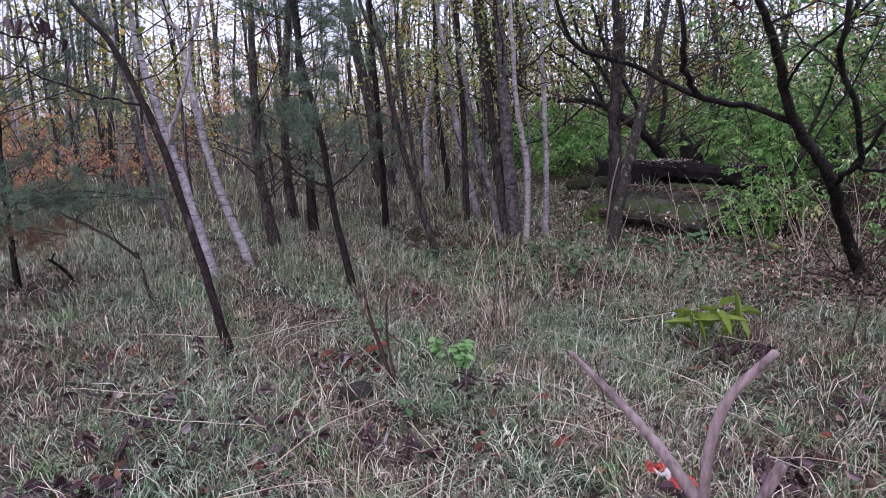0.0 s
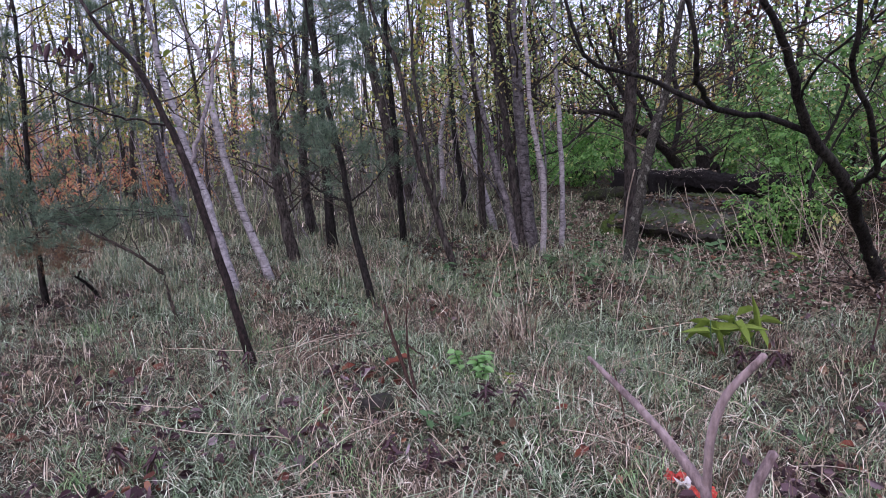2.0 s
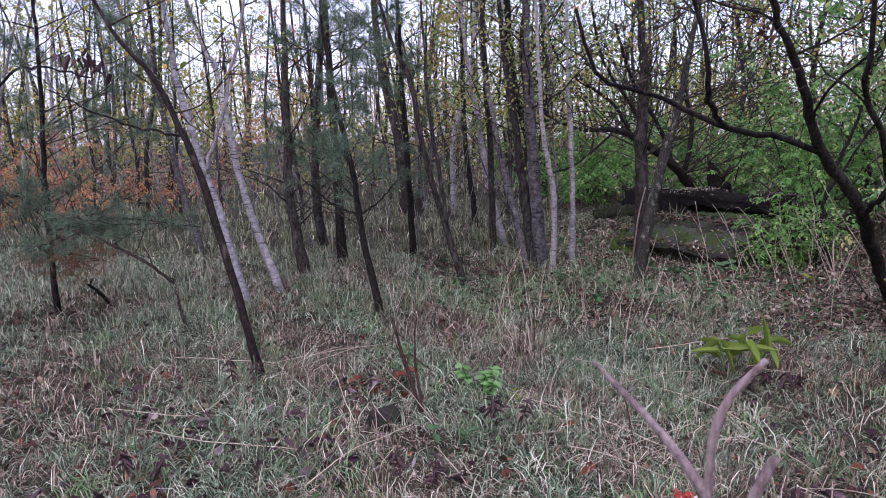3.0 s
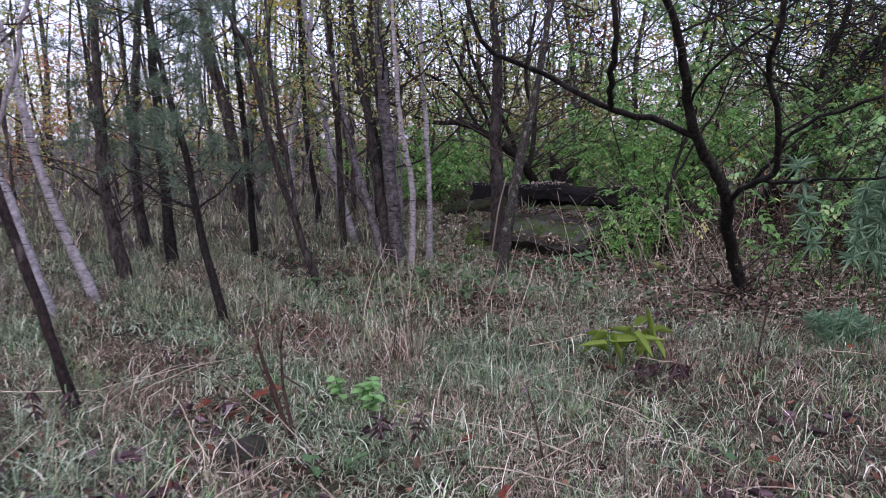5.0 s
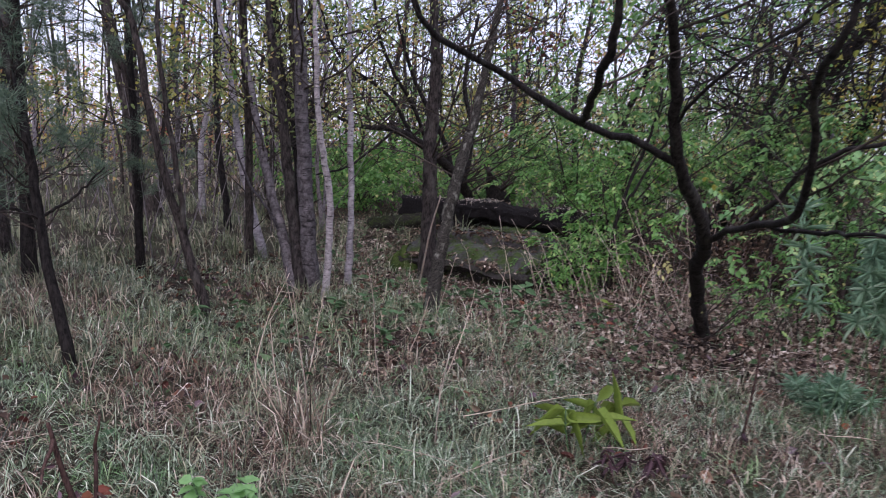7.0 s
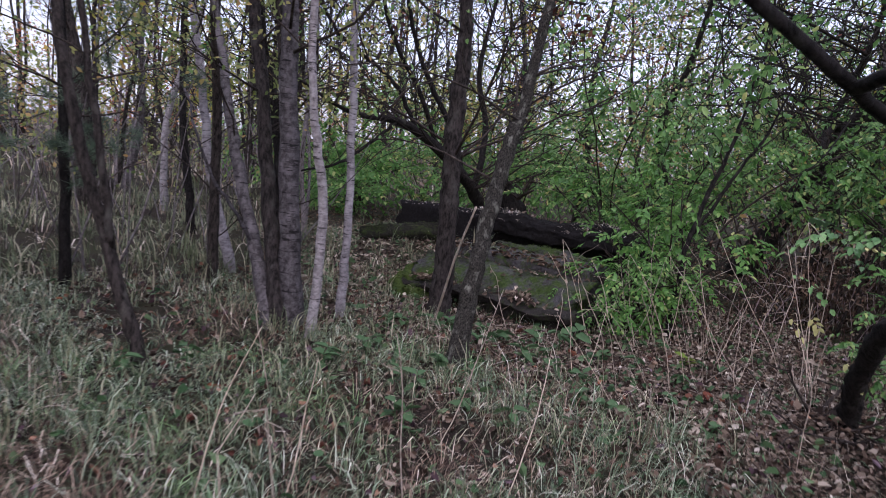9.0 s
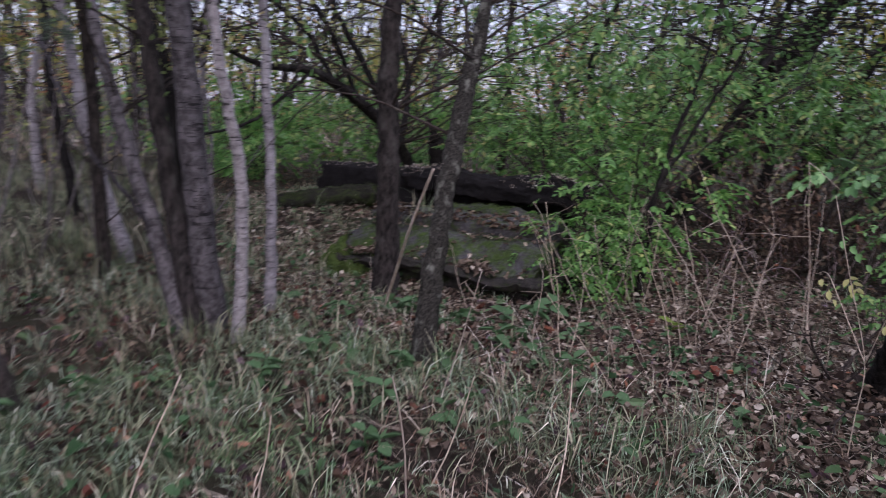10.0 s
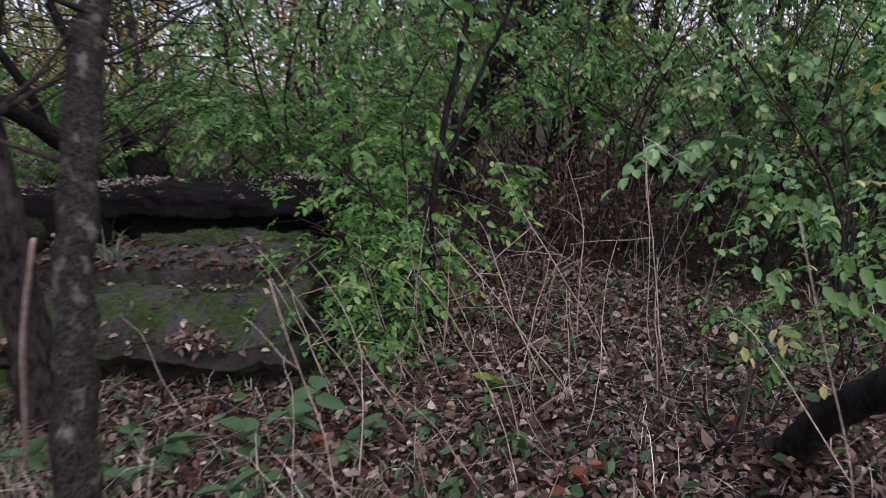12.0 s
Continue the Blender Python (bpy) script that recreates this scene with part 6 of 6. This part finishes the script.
for px, py, pz, mt, turn, size, lie in ((2.97, 5.55, 0.86, LEAF_LIGHT, -0.7, 0.042, 0.1), (3.01, 5.47, 0.84, LEAF_LIGHT, -1.0, 0.046, -0.5), (3.04, 5.58, 1.15, HERB, -0.5, 0.044, 0.1), (3.08, 5.52, 1.12, HERB, -1.0, 0.042, -0.2), (3.22, 5.43, 1.02, HERB, -1.2, 0.044, -0.8),
                                        (3.16, 5.26, 1.22, LEAF_LIGHT, -0.9, 0.048, -0.2), (3.06, 5.27, 1.05, LEAF_PALE, -0.8, 0.036, 0.2), (2.95, 5.48, 0.67, LEAF_PALE, -0.6, 0.036, -0.9), (2.98, 5.38, 0.69, LEAF_PALE, -1.1, 0.036, -0.9), (3.52, 5.42, 0.66, LEAF_GREEN, -0.6, 0.06, -0.3),
                                        (3.55, 5.31, 0.60, LEAF_GREEN, -1.2, 0.06, -0.3), (3.40, 5.44, 0.95, LEAF_GREEN, 0.2, 0.05, -0.2), (3.45, 5.36, 0.78, LEAF_GREEN, -1.6, 0.055, -0.2), (3.14, 5.30, 0.50, LEAF_PALE, -0.9, 0.036, -0.9), (3.08, 5.24, 1.3, LEAF_YELLOW, -0.7, 0.04, -0.4)):
    h = Heap()
    sprays(h, np.array([[px, py, pz]]), np.array([[np.cos(turn), np.sin(turn), lie]]), size * 3.2, size, 0.6, 3)
    for corners in (c for c in h.v if len(c)):
        part("leaf", Heap().add(corners, (), [(0, 3, 2, 1), (0, 5, 4, 3)]), mt, br)
bush("bramble", 4.05, 5.45, 0.85, 0.4, 6, 380, 0.046, LEAF_GREEN, "thin bramble with blue-green leaves beside the crooked tree", stout=0.004, twiggy=5)
bush("bramble", 4.45, 5.4, 1.2, 0.6, 7, 600, 0.048, LEAF_GREEN, "bramble with rounded blue-green leaves", stout=0.005, twiggy=6)

# coloured fallen leaves, and a scrap of plastic
for px, py, mat, lab in ((-0.46, 3.83, LITTER_RED, "curled rust-red fallen leaf"), (-0.40, 3.90, LITTER_RED, "curled rust-red fallen leaf"), (-0.71, 3.79, LITTER_RED, "orange fallen leaf in the grass"), (0.51, 3.21, LITTER_RED, "small bright red fallen leaf"),
                         (1.69, 2.73, LITTER_RED, "orange fallen leaf standing in the grass"), (0.5, 2.7, LITTER_RED, "dull red fallen leaf"), (2.42, 6.75, LITTER, "large tan fallen leaf"), (2.55, 6.8, LITTER_RED, "large red-brown fallen leaf"), (2.9, 5.9, LITTER_RED, "yellow-orange fallen leaf on dead leaves")):
    h = Heap()
    z0 = float(gnd(px, py)) + 0.05
    for s in range(3):
        a = RNG.uniform(0, 6.3)
        leaves(h, np.array([[px, py, z0]]), np.array([[np.cos(a), np.sin(a), 0.35]]), np.array([[0.2, -0.3, 1.0]]), 0.062, 0.04, 0.4, 0.3)
    lone("fallen_leaf", h, mat, (px, py, z0), lab, "leaf", "single fallen leaves", smooth=False)
wr = thing("plastic_scrap", (0.86, 2.44, 0), "crumpled scrap of red and white plastic", "litter")
for nm, mat, cx, cy, sx in (("red_piece", WRAP_RED, 0.84, 2.49, 0.036), ("white_piece", WRAP_WHITE, 0.86, 2.43, 0.036), ("red_piece", WRAP_RED, 0.91, 2.38, 0.04)):
    u, v = np.meshgrid(np.linspace(-1, 1, 9), np.linspace(-1, 1, 9))
    w = np.stack([cx + sx * u + 0.012 * np.sin(5 * v), cy + sx * 0.8 * v, 0.06 + 0.022 * np.sin(4.2 * u + cx * 90) * np.cos(3.1 * v) + 0.006 * np.sin(11 * u + 7 * v)], -1).reshape(-1, 3)
    q = (np.arange(8)[:, None] * 9 + np.arange(8)[None]).ravel()
    part(nm, Heap().add(w, (), np.stack([q, q + 1, q + 10, q + 9], 1)), mat, wr)
# flat grey stone half hidden in the grass
h = Heap()
a = np.linspace(0, 2 * np.pi, 14, endpoint=False)
rim = np.stack([-0.48 + 0.10 * np.cos(a) * (1 + 0.15 * np.sin(3 * a)), 3.31 + 0.08 * np.sin(a), 0.04 + 0 * a], 1)
top = rim * [0, 0, 0] + np.stack([-0.48 + 0.08 * np.cos(a), 3.31 + 0.06 * np.sin(a), 0.085 + 0.01 * np.sin(2 * a)], 1)
k = np.arange(14)
h.add(np.vstack([rim * [1, 1, 0], rim, top, [[-0.48, 3.31, 0.095]]]), [(42, 28 + i, 28 + (i + 1) % 14) for i in range(14)], [(r + i, r + (i + 1) % 14, r + 14 + (i + 1) % 14, r + 14 + i) for r in (0, 14) for i in range(14)])
lone("flat_stone", h, STONE_DARK, (-0.48, 3.31, 0), "flat brown-grey stone in the grass", "stone")

# broad herbs among the dead leaves
for px, py, big in ((2.35, 6.95, 0.11), (1.98, 7.18, 0.08), (1.76, 7.51, 0.09), (2.56, 6.72, 0.07), (3.43, 6.74, 0.06), (2.82, 6.6, 0.07), (2.82, 6.23, 0.06), (2.18, 6.58, 0.09), (1.43, 6.64, 0.08), (1.4, 7.46, 0.09), (0.17, 6.57, 0.08), (2.18, 6.06, 0.06), (1.61, 6.41, 0.08), (2.64, 5.65, 0.06)):
    broad_plant("woodland_herb", px, py, [(RNG.normal() * 0.3, RNG.normal() * 0.3), (RNG.normal() * 0.4, RNG.normal() * 0.4)], big, big * 0.62, HERB, "low blue-green herb among dead leaves", 5, RNG.uniform(0.08, 0.16), "plant", 0.5)

# a peeled stick leaning on the lichen tree
h = Heap()
tube(h, curve([(1.79, 7.46, -0.01), (1.76, 7.2, 0.33), (1.73, 6.95, 0.66), (1.74, 6.74, 0.98)], 16), (0.009, 0.008, 0.006), 7, 0.06)
lone("leaning_stick", h, STALK_DRY, (1.79, 7.46, 0), "pale peeled stick leaning against a tree", "stick")

# a striped grass tuft growing behind the block
h = Heap()
n = 20
a = RNG.normal(size=(n, 2)) * 0.04
blades(h, 2.66 + a[:, 0], 8.72 + a[:, 1], RNG.uniform(0.2, 0.36, n), RNG.uniform(0.008, 0.014, n), np.abs(RNG.normal(0.9, 0.4, n)), z=np.full(n, 0.36))
lone("grass_tuft", h, GRASS_FIELD, (2.66, 8.72, 0.36), "tuft of broad olive grass on the old block", "grass", kind="stuff", smooth=False)

# withered dark leaves hanging at the small tree's bough
ws = thing("withered_spray", (-2.95, 5.22, 2.1), "dark withered leaves hanging from a bough", "leaves")
for _ in range(16):
    h = Heap()
    leaves(h, np.array([[-2.95, 5.22, 2.14]]) + RNG.normal(size=(1, 3)) * np.array([0.12, 0.08, 0.05]), ball_ways(1, -2.0), ball_ways(1, 0.3), RNG.uniform(0.08, 0.14), 0.04, 0.35, 0.3)
    part("leaf", h, LITTER_DARK, ws)
